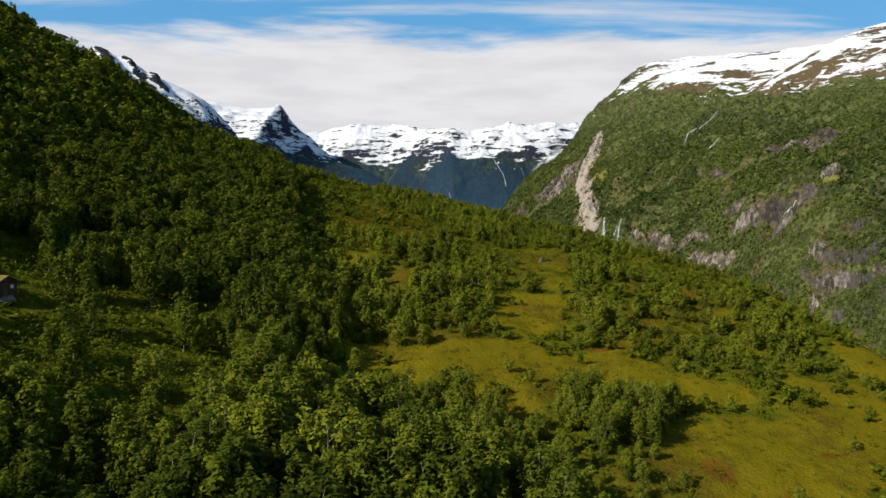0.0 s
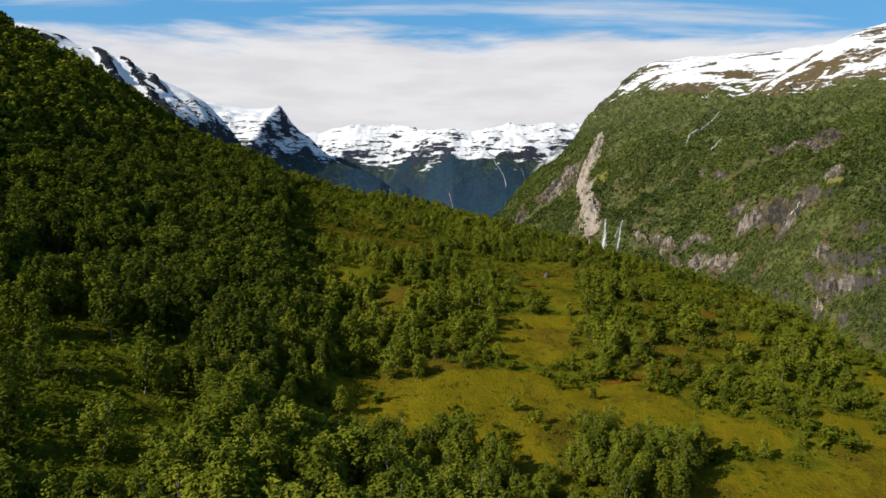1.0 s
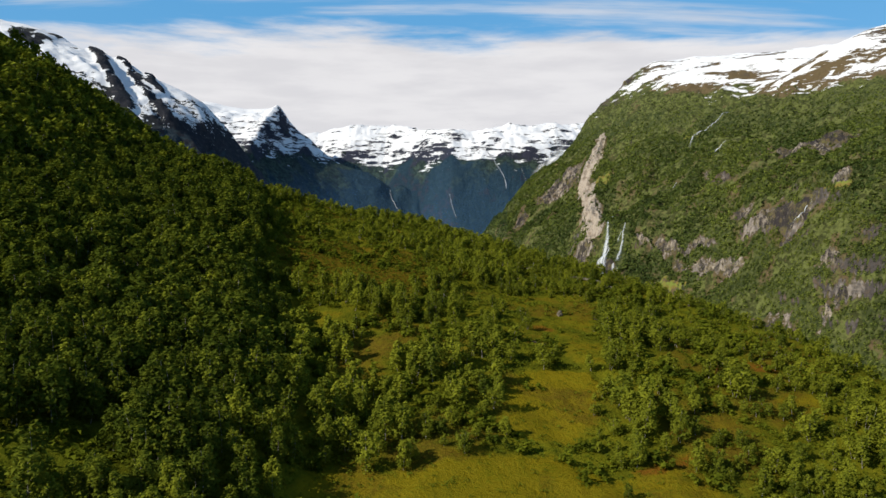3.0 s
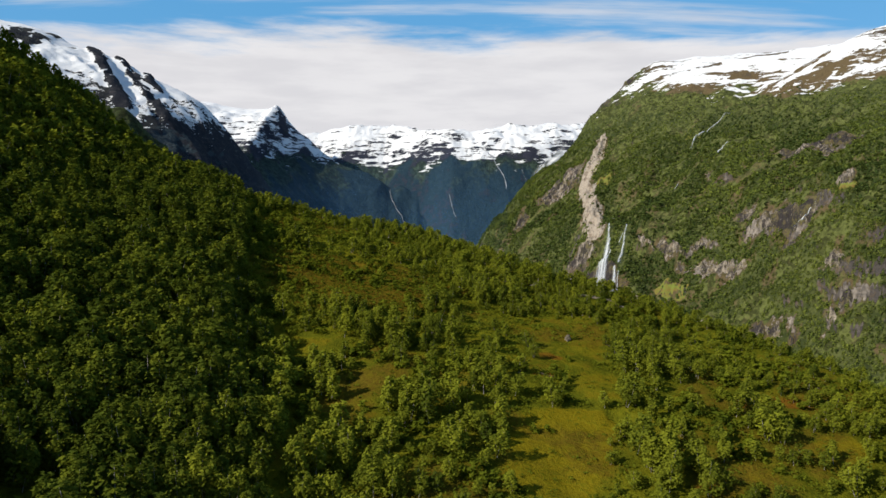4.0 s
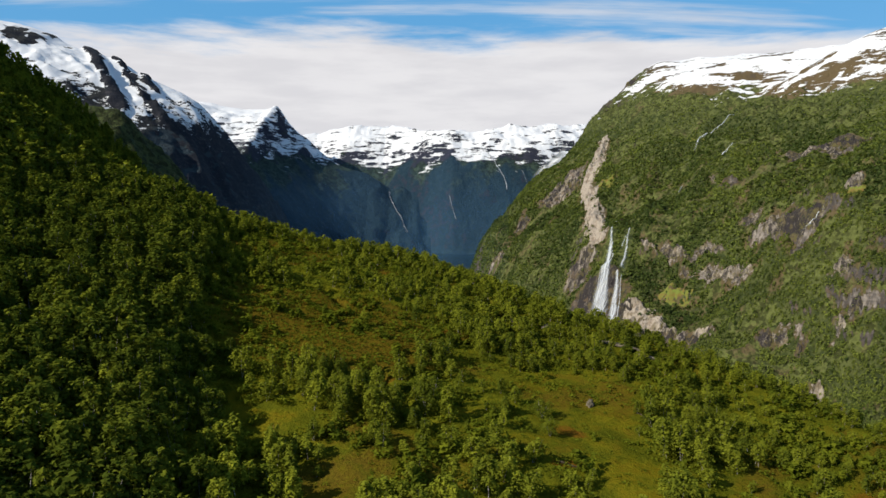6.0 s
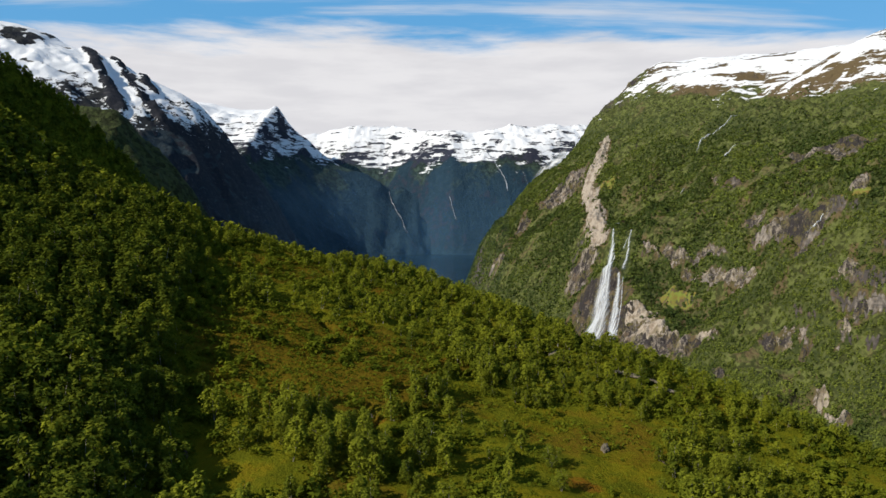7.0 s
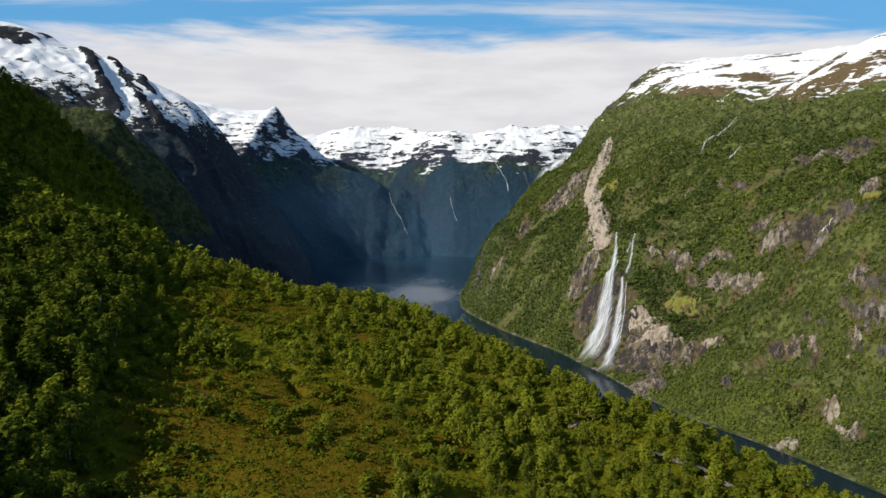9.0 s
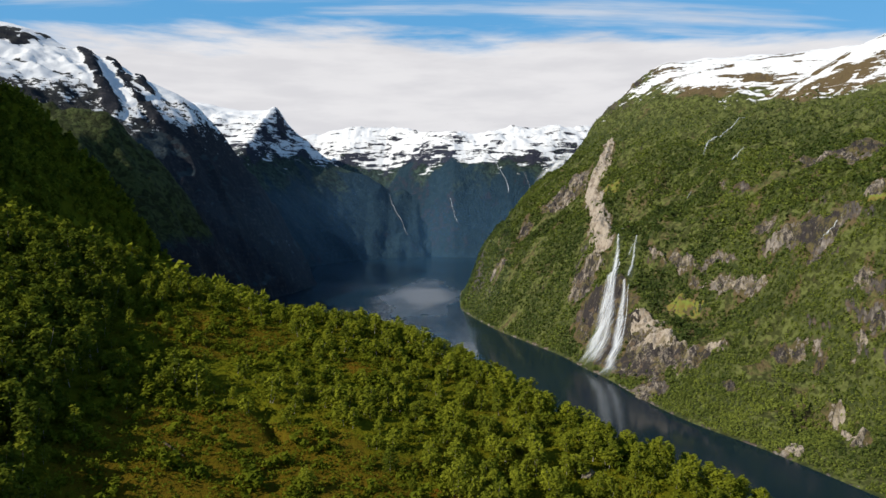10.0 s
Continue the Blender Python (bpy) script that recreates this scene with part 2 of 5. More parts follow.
def leaf_material(name, dark, light, spread=0.5):
    m, N = material(name)
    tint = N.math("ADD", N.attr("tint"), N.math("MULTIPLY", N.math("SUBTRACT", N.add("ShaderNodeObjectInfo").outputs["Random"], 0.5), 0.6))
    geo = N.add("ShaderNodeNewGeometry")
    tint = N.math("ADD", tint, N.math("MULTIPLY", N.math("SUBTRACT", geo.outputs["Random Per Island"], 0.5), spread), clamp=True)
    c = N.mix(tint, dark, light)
    d = N.add("ShaderNodeBsdfDiffuse", inputs={"Color": c})
    t = N.add("ShaderNodeBsdfTranslucent", inputs={"Color": N.mix(0.5, c, (0.14, 0.18, 0.008))})
    s = N.add("ShaderNodeMixShader", inputs={0: 0.28, 1: d.outputs[0], 2: t.outputs[0]})
    N.add("ShaderNodeOutputMaterial", inputs={"Surface": s.outputs[0]})
    return m


LEAF = leaf_material("birch_leaves", (0.066, 0.090, 0.012), (0.243, 0.266, 0.024), 0.4)
SHRUB = leaf_material("shrub_leaves", (0.060, 0.084, 0.009), (0.160, 0.182, 0.014), 0.4)
# bluer than the hill's leaves: some aerial haze is put into the colour
SLOPE_LEAF = leaf_material("mountain_leaves", (0.058, 0.086, 0.026), (0.262, 0.306, 0.058), 0.40)


def bark_material():
    m, N = material("birch_bark")
    pos = N.add("ShaderNodeTexCoord").outputs["Object"]
    bands = N.noise(N.scaled(pos, 2.0, 2.0, 9.0), 1.0, 4.0, 0.7)
    finish(N, N.mix(N.ramp(bands, 0.42, 0.60), (0.10, 0.085, 0.07), (0.42, 0.40, 0.36)), 0.8, bands, 0.4, 0.02)
    return m


BARK = bark_material()


# ---------------------------------------------------------------- the foreground hill
def rim(x):
    """The y at which the hill breaks off towards the fjord."""
    return curve(x, [-220, -120, -68, -20, 10, 30, 50, 85, 100, 130], [260, 288, 291, 289, 270, 244, 224, 176, 112, 100])


def hill_base(x, y):
    u, v = np.clip(x, -125, 130) / 100, (y - 200) / 100
    core = 283.06 - 13.37 * u + 18.60 * v + 16.07 * u**2 + 3.60 * u * v - 1.87 * v**2 - 6.29 * u**3 - 0.31 * u**2 * v + 0.73 * u * v**2 - 0.64 * v**3
    return core + 0.62 * np.maximum(-125 - x, 0)


GULLIES = [((-9.5, 207.5), (-6.9, 200.5)), ((-6.9, 200.5), (-2.8, 194)), ((-2.8, 194), (0.5, 188)), ((3.2, 176.5), (5.6, 172)),
           ((-26, 247), (-20.5, 238)), ((-47, 279), (-44, 272)), ((30.7, 168.5), (36, 163))]


def gully(x, y):
    """Narrow eroded ditches."""
    d = np.full(np.shape(x), 9.0)
    for (ax, ay), (bx, by) in GULLIES:
        t = np.clip(((x - ax) * (bx - ax) + (y - ay) * (by - ay)) / ((bx - ax) ** 2 + (by - ay) ** 2), 0, 1)
        d = np.minimum(d, np.hypot(x - ax - t * (bx - ax), y - ay - t * (by - ay)))
    return 1.7 * smooth(1.5, 0.3, d)


HOLLOW = [(-16, 100), (-13, 123), (-14, 150), (-18, 168), (-33, 189), (-40, 202)]


def line_gap(x, y, line):
    """Distance in plan to a line of points."""
    d = np.full(np.shape(x), 1e6)
    for (ax, ay), (bx, by) in zip(line, line[1:]):
        t = np.clip(((x - ax) * (bx - ax) + (y - ay) * (by - ay)) / ((bx - ax) ** 2 + (by - ay) ** 2), 0, 1)
        d = np.minimum(d, np.hypot(x - ax - t * (bx - ax), y - ay - t * (by - ay)))
    return d


def hill(x, y):
    over = np.maximum((y - rim(x)) * 0.8, 0)
    z = hill_base(x, np.minimum(y, 330.0))
    z = z - 0.9 * over * over / (over + 22)
    z = z - 6 * smooth(-45, -110, x) - 3 * smooth(60, 110, x)
    # the shoulder that rises beyond the rim, away from the fjord
    s = 413 - 0.72 * (x + 324) - 0.30 * np.maximum(x + 295, 0) - 0.5 * np.maximum(x + 240, 0) * smooth(520, 580, y) - (0.30 - 0.2 * smooth(-290, -240, x)) * np.abs(y - 640) - 0.9 * np.maximum(y - 650, 0) + 10 * perlin(x / 70, y / 70)
    s = np.minimum(s, 470 + 0.25 * (-x - 400))
    # an added bank, out of view, that casts shade over the shoulder
    s = s + np.minimum(1.4 * np.maximum(-0.70 * y - 30 - x, 0), 62) * smooth(300, 430, y)
    k = 10.0
    z = np.logaddexp(z / k, s / k) * k
    z = z + 1.2 * smooth(-40, -10, x) - gully(x, y) - 3.3 * np.exp(-((line_gap(x, y, HOLLOW) / 11) ** 2))
    z = z + 1.3 * fbm(x, y, 38.0, 4) + 0.35 * fbm(x, y, 6.0, 3)
    return np.maximum(z, -12)


MEADOWS = [  # open yellow grass: centre, half-lengths
    (12, 131, 29, 10), (4, 119, 14, 6), (-9, 120, 10, 6), (19, 157, 9, 13), (24, 131, 22, 10), (13, 115, 6, 9), (-11, 126, 9, 5), (50, 103, 17, 13), (38, 97, 6, 8), (73, 124, 9, 7),
    (49, 124, 7, 6), (63, 110, 13, 8), (80, 112, 12, 14), (26, 166, 7, 6), (63, 159, 5, 5), (47, 153, 5, 4), (37, 141, 7, 3), (88, 138, 8, 10),
]
GLADES = [  # grass among the groves
    (26, 196, 11, 8), (25, 208, 13, 9), (24, 188, 10, 6), (31, 180, 7, 6), (46, 175, 7, 6), (66, 175, 6, 6), (56, 175, 5, 3), (10, 211, 8, 5), (24, 211, 10, 5), (33, 204, 9, 6), (42, 206, 5, 4),
    (-15, 165, 5, 6), (-10, 174, 5, 6), (-25, 187, 9, 4), (-33, 191, 4, 8), (6, 192, 4, 4), (-2, 184, 3, 4), (20, 163, 7, 3),
]
HEATHS = [  # brown heather
    (-24, 215, 15, 12), (-32, 223, 11, 6), (-8, 217, 11, 6), (-13, 207, 6, 3), (-27, 225, 13, 9), (-20, 234, 12, 9), (-34, 212, 7, 5), (-5, 224, 9, 5), (-10, 230, 9, 4),
    (-46, 274, 10, 12), (-11, 267, 4, 6), (-60, 296, 4, 8), (-36, 232, 8, 8),
    (-39, 222, 7, 8), (-2, 226, 8, 5), (-30, 238, 9, 5), (-20, 241, 8, 4), (-40, 268, 9, 6), (-34, 276, 7, 5),
]
HERBS = [  # lush low growth in the wood's clearing
    (-55, 114, 13, 8), (-48, 107, 12, 6), (-40, 106, 7, 6), (-63, 112, 8, 6), (-76, 127, 8, 4), (-67, 140, 8, 5), (-59, 101, 9, 6), (-46, 118, 8, 5), (-70, 132, 7, 5), (-50, 98, 12, 8), (-40, 97, 7, 6), (-62, 94, 8, 7), (-46, 91, 9, 6), (-56, 90, 9, 6), (-74, 116, 9, 10), (-80, 104, 10, 8), (-48, 86, 12, 5), (-38, 90, 6, 6), (-36, 101, 5, 8),
]
RUSSET = [  # bare russet spots
    (36, 142, 6, 1.6), (65, 175, 4, 3), (57, 175.5, 3, 1.5), (23, 191.5, 4, 1.5), (-11, 266, 3, 5), (42, 99, 3, 5), (-32, 242, 4, 3), (3, 230, 3, 2), (61, 105, 3, 1.2), (38, 150, 2, 1.5), (-8, 206, 3, 1.2), (48, 92, 3, 3), (21, 180, 3, 1.5),
]


def spots(x, y, places, wander=4.0, soft=(0.75, 1.2)):
    m = np.zeros(np.shape(x))
    wx, wy = x + wander * perlin(x / 12, y / 12), y + wander * perlin(x / 12 + 40, y / 12)
    for cx, cy, rx, ry in places:
        m = np.maximum(m, 1 - smooth(*soft, np.hypot((wx - cx) / rx, (wy - cy) / ry)))
    return m


def meadow_at(x, y):
    return spots(x, y, MEADOWS + GLADES + HEATHS + HERBS)


def wood_edge(y):
    """Left of this x the hill is closed wood."""
    return curve(y, [60, 85, 91, 96, 99, 103, 112, 122, 141, 160, 190, 225, 248, 281, 300, 340], [27, 21, 13, 7, -2, -12, -18, -20, -21, -25, -34, -44, -49, -60, -65, -66])


ground = sheet("ground", steps((-1500, -420, 60), (-420, -160, 8), (-160, -45, 2.0), (-45, 60, 1.0), (60, 115, 2.0), (115, 400, 12), (400, 700, 60)),
               steps((-900, -40, 60), (-40, 40, 10), (40, 165, 2.0), (165, 260, 1.0), (260, 330, 2.0), (330, 760, 9), (760, 1400, 50)), hill, TURF,
               lambda x, y, z, s: {"meadow": np.maximum(spots(x, y, MEADOWS), 0.55 * spots(x, y, GLADES)), "heath": np.maximum(spots(x, y, HEATHS, 5.0, (0.6, 1.35)), 0.35 * spots(x, y, GLADES)), "red": spots(x, y, RUSSET, 3.0, (0.5, 1.3)), "lush": smooth(-2, -10, x - wood_edge(y))})
tagged(ground, "grassy hillside falling towards the fjord", "ground", kind="structure")

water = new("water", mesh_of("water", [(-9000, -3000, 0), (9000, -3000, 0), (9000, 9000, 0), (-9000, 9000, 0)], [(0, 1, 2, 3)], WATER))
tagged(water, "dark blue fjord water with soft ripples", "water", kind="structure")


# ---------------------------------------------------------------- mountains
def shore(y):
    return curve(y, [600, 893, 1008, 1139, 1229, 1387, 1463, 1544, 1701, 1873, 2210, 2500, 3000, 3600],
                 [590, 481, 433, 366, 336, 300, 275, 255, 192, 126, 54, 60, 180, 260])


DIST = [-60, 0, 70, 140, 210, 290, 400, 560, 800, 1200, 2200]
CROSS = [
    (600, [-30, 0, 22, 40, 90, 200, 330, 430, 560, 740, 1000]),
    (1000, [-30, 0, 20, 35, 85, 200, 330, 430, 570, 740, 980]),
    (1300, [-30, 0, 40, 80, 165, 295, 390, 480, 620, 745, 960]),
    (1430, [-30, 0, 70, 115, 195, 300, 400, 490, 620, 750, 940]),
    (1600, [-30, 0, 125, 240, 290, 340, 420, 520, 640, 740, 860]),
    (1900, [-30, 0, 135, 230, 300, 380, 460, 555, 720, 850, 900]),
    (2200, [-30, 0, 195, 270, 330, 410, 540, 690, 750, 775, 820]),
    (2400, [-30, 0, 180, 270, 355, 425, 600, 765, 785, 790, 820]),
    (2700, [-30, 0, 70, 140, 210, 290, 390, 450, 500, 560, 700]),
    (3300, [-30, 0, 40, 80, 120, 160, 200, 240, 280, 330, 380]),
]


def right_plain(x, y):
    d = (x - shore(y)) * 0.84
    ys = np.array([c[0] for c in CROSS], float)
    rows = np.stack([curve(d, DIST, c[1]) for c in CROSS])
    yy = np.clip(y, ys[0], ys[-1] - 1e-3)
    i = np.clip(np.searchsorted(ys, yy, side="right") - 1, 0, len(ys) - 2)
    t = (yy - ys[i]) / (ys[i + 1] - ys[i])
    t = t * t * (3 - 2 * t)
    a = np.take_along_axis(rows, i[None], 0)[0]
    b = np.take_along_axis(rows, i[None] + 1, 0)[0]
    return a + (b - a) * t, d


CLIFFS = [  # place, half-length along the shore, half-depth up the slope, paleness
    (343, 2044, 70, 30, 0.40), (314, 2038, 38, 20, 0.30), (380, 2075, 40, 26, 0.42), (312, 1652, 40, 27, 0.3), (313, 1560, 40, 30, 0.08), (341, 1456, 44, 46, 0.05), (340, 1380, 30, 20, 0.05), (352, 1520, 30, 26, 0.08),
    (382, 1428, 36, 24, 0.95), (394, 1369, 44, 24, 0.95), (366, 1340, 52, 34, 0.22), (403, 1314, 46, 30, 0.32), (350, 1268, 24, 30, 0.3), (360, 1395, 24, 22, 0.35),
]
LEDGES = [
    (420, 1326, 27, 10, 0.85), (457, 1273, 22, 10, 0.8), (445, 1275, 18, 10, 0.2), (483, 1493, 44, 12, 0.45), (439, 1547, 32, 5, 0.7), (527, 1397, 50, 15, 0.55),
    (555, 1340, 24, 10, 0.7), (490, 1459, 12, 6, 0.5), (538, 1448, 30, 7, 0.4), (637, 1306, 54, 18, 0.22), (656, 1283, 32, 20, 0.18), (606, 1348, 24, 11, 0.6), (594, 1409, 32, 6, 0.55),
    (740, 1497, 66, 18, 0.3), (762, 1430, 26, 12, 0.42), (798, 1418, 30, 15, 0.25), (645, 1179, 22, 7, 0.65), (615, 1274, 16, 7, 0.55), (705, 1255, 18, 14, 0.5), (607, 1544, 15, 13, 0.1), (603, 1614, 11, 6, 0.8),
    (532, 1195, 12, 9, 0.1), (553, 1175, 19, 7, 0.6), (562, 1150, 9, 8, 0.15), (636, 1131, 12, 6, 0.4), (613, 1134, 12, 5, 0.55), (446, 1183, 12, 10, 0.1), (554, 1073, 10, 12, 0.85), (528, 985, 8, 20, 0.85),
    (455, 1003, 15, 14, 0.85), (158, 2023, 29, 8, 0.5), (230, 2051, 16, 32, 0.25), (620, 2367, 18, 10, 0.25), (600, 2400, 22, 14, 0.3),
]


CHUTES = [  # bare gullies that run down the slope: line, half-width at its ends, paleness
    ([(479, 2146), (456, 2073), (434, 2020), (413, 1977), (398, 1962), (388, 1935)], 12, 24, 1.1),
    ([(389, 1945), (384, 1883), (378, 1814), (368, 1731), (357, 1665), (348, 1640)], 12, 26, 0.85),
    ([(536, 1030), (530, 1000), (524, 975)], 7, 5, 0.9),
]


def patches(x, y):
    """Weights of the bare cliffs: (weight, paleness, lift that steepens the slope there)."""
    wx, wy = x + 20 * fbm(x, y, 60, 4, 0.6), y + 20 * fbm(x + 200, y, 60, 4, 0.6)
    rock, pale, lift = np.zeros(x.shape), np.zeros(x.shape), np.zeros(x.shape)
    for cx, cy, la, lb, p in CLIFFS + LEDGES:
        a = ((wx - cx) * -0.547 + (wy - cy) * 0.837) / la
        b = ((wx - cx) * 0.837 + (wy - cy) * 0.547) / lb
        w = 1 - smooth(0.7, 1.15, np.hypot(a, b))
        pale = np.where(w > rock, p, pale)
        rock = np.maximum(rock, w)
        w2 = 1 - smooth(0.5, 2.2, np.hypot(a, b * 0.6))
        lift = lift + w2 * 0.5 * min(lb, 24) * (np.tanh(2.2 * b) - 0.45 * b)
    for line, h0, h1, p in CHUTES:
        w = smooth(1.15, 0.75, line_gap(wx, wy, line) / (0.5 * (h0 + h1)))
        pale = np.where(w > rock, p, pale)
        rock = np.maximum(rock, w)
    return rock, pale, lift


GULLY = [(800, 1890), (735, 1868), (667, 1841), (618, 1796), (560, 1745), (500, 1730), (445, 1735)]


def right_height(x, y):
    z, d = right_plain(x, y)
    inland = smooth(0, 120, d)
    calm = 1 - 0.75 * smooth(560, 690, z)
    z = z + inland * calm * (20 * fbm(x, y, 300, 3) + 14 * fbm(x + 300, y, 110, 4, ridged=True) - 7)
    # low ledges step the slope here and there
    w = smooth(0.15, 0.5, fbm(x - 500, y + 90, 260, 2)) * inland * (1 - smooth(480, 600, z))
    step = 48 + 10 * perlin(x / 200, y / 200)
    k = z / step + 0.5 * perlin(x / 130, y / 130)
    f = k - np.floor(k)
    z = z + w * 0.45 * step * (smooth(0.30, 0.70, f) - f)
    # a side valley parts the nearer spur from the round top behind it
    along = np.clip((x - 770) / 560, 0, 1.4)
    z = z - (18 + 75 * along) * smooth(0.0, 0.12, along) * np.exp(-(((y - 2000 + 30 * along) / 85) ** 2))
    z = z + 30 * smooth(0.1, 0.6, along) * np.exp(-(((y - 1850 + 70 * along) / 75) ** 2))
    # the stream's gully, down from the side valley
    z = z - 26 * np.exp(-((line_gap(x, y, GULLY) / 48) ** 2)) * smooth(0, 120, d)
    z = z + inland * calm * 5 * fbm(x + 60, y, 60, 3, ridged=True)
    rock, pale, lift = patches(x, y)
    a = x * -0.547 + y * 0.837
    crags = rock * (6 * fbm(a, d * 0.25, 26, 4, ridged=True) - 4)
    return z + (lift + crags) * smooth(0, 50, d) + inland * calm * 2.5 * fbm(x, y, 22, 3)


def openings(x, y):
    """Gaps in the mountain wood, drawn out along the slope."""
    return fbm(x * 0.9 - y * 0.5, y * 1.6 + x * 0.8, 100, 5, 0.6)


def right_marks(x, y, z, steep):
    rock, pale, lift = patches(x, y)
    bare = smooth(2.2, 3.0, steep + 0.5 * fbm(x, y, 120, 3)) * 0.9
    d = (x - shore(y)) * 0.84
    beach = smooth(6, 0.5, np.abs(d - 1.5)) * (0.55 + 0.35 * fbm(x, y, 30, 3))
    high = smooth(600, 700, z) * 0.7
    shoulder = 0.62 * smooth(560, 620, z) * smooth(640, 540, x) * smooth(1600, 1750, y)
    u = 40 * fbm(x, y, 150, 3)
    alp = np.maximum(0.85 * smooth(480, 620, z + u), 0.9 * smooth(0.05, 0.35, openings(x, y)))
    heath = np.clip(smooth(585, 640, z + 0.6 * u) * smooth(600, 720, x) + 0.45 * smooth(0.34, 0.80, openings(x, y)), 0, 1)
    heath = np.maximum(heath, 0.55 * smooth(0.12, 0.42, fbm(x + 210, y - 340, 70, 5, 0.6)) * smooth(20, 90, d) * smooth(520, 380, z))
    heath = np.maximum(heath, 0.7 * smooth(0.05, 0.3, rock))
    # snow lies in long drifts along the spur and fills the round top
    along, across = 0.94 * x - 0.33 * y, 0.33 * x + 0.94 * y
    drifts = fbm(along / 6.0 + 900, across, 38, 4, 0.6)
    spur = smooth(1990, 1930, y - 30 * smooth(770, 1330, x))
    top = -0.08 + 0.62 * smooth(570, 700, z + 0.5 * u) + 0.50 * drifts + 0.30 * smooth(660, 820, x)
    heath = np.maximum(heath, 0.85 * spur * smooth(545, 590, z + 0.5 * u) * smooth(760, 860, x))
    snow = np.where(z < 560, -0.5, top * (1 - spur) + spur * (0.26 + 0.36 * smooth(545, 625, z + 0.5 * u) + 0.50 * drifts)) - 0.3 * smooth(1.0, 1.7, steep)
    return {"rock": np.maximum.reduce([rock * 0.62, bare, beach, high * 0.7, shoulder]), "pale": np.maximum(pale, beach * 0.7), "heath": heath, "snow": snow, "alp": alp}


mountain_right = sheet("fjord_mountain", steps((-40, 60, 10), (60, 850, 5), (850, 1400, 9), (1400, 3400, 25)),
                       steps((500, 900, 12), (900, 2200, 5), (2200, 2700, 9), (2700, 3400, 20)), right_height, RIGHT, right_marks)
tagged(mountain_right, "steep green wooded mountain with rock bands and snowy top", "mountain")


def left_ribs(x, y):
    """Rock ribs that run down the face towards the fjord."""
    a, b = (x * 0.62 + y * 0.78), (x * 0.78 - y * 0.62)
    n = perlin(a / 150 + 0.3 * perlin(a / 90, b / 200), b / 800)
    return 1 - 2 * np.abs(n) + 0.3 * perlin(a / 70, b / 260)


RIBS = [  # bare rock ribs below the summit ridge, with half-widths
    ([(-1338, 2745), (-1250, 2620), (-1182, 2519), (-1107, 2424), (-1055, 2357)], 27),
    ([(-1237, 2745), (-1125, 2616), (-1042, 2515), (-970, 2445), (-921, 2424)], 23),
    ([(-1125, 2735), (-1091, 2650), (-1036, 2612)], 20),
]
COULOIRS = [
    ([(-1234, 2649), (-1105, 2488), (-1042, 2433)], 17),
    ([(-1190, 2700), (-1089, 2580), (-992, 2464), (-935, 2437), (-901, 2418)], 15),
]
BAND = [(-1500, 2370), (-1327, 2399), (-1237, 2434), (-1123, 2396), (-1060, 2380)]


def strokes(x, y, lines):
    w = np.zeros(np.shape(x))
    gx, gy = x + 9 * fbm(x, y, 60, 3), y + 9 * fbm(x + 70, y, 60, 3)
    for line, half in lines:
        w = np.maximum(w, smooth(1.25 * half, 0.6 * half, line_gap(gx, gy, line)))
    return w


def left_height(x, y):
    crest = curve(x, [-3200, -1750, -1653, -1549, -1476, -1425, -1341, -1237, -1133, -1028, -944, -892, -851, -810, -758, -700, -600, -480, -400, -100],
                  [1250, 1000, 982, 954, 927, 898, 871, 834, 776, 724, 684, 636, 588, 531, 457, 380, 200, 0, -80, -200])
    ridge_y = 2750
    front = np.maximum(ridge_y - y, 0)
    z = crest - 0.36 * front * (0.6 + 0.4 * smooth(0, 500, front)) - 0.5 * np.maximum(y - ridge_y, 0)
    # a low green spur that stands before the face
    spur = curve(x, [-1400, -901, -833, -753, -696, -657, -618, -573, -528, -480, -300], [560, 545, 525, 503, 482, 450, 399, 347, 283, 200, -100]) - 0.5 * np.abs(y - 1555) + 10 * perlin(x / 90, y / 90)
    z = np.logaddexp(z / 14, spur / 14) * 14
    side = smooth(-60, 40, z)
    near_top = 0.25 + 0.75 * smooth(20, 220, np.abs(ridge_y - y))
    z = z + side * near_top * ((14 + 26 * smooth(520, 320, z)) * left_ribs(x, y) - 8 + 11 * fbm(x, y, 120, 5) + smooth(560, 380, z) * (12 * fbm(x * 1.0, y * 0.45, 95, 4, 0.6, ridged=True) - 4))
    z = z + side * near_top * 7 * fbm(x + 30, y, 48, 3, 0.6, ridged=True)
    z = z + 15 * strokes(x, y, RIBS) - 9 * strokes(x, y, COULOIRS)
    return np.maximum(z, -30)


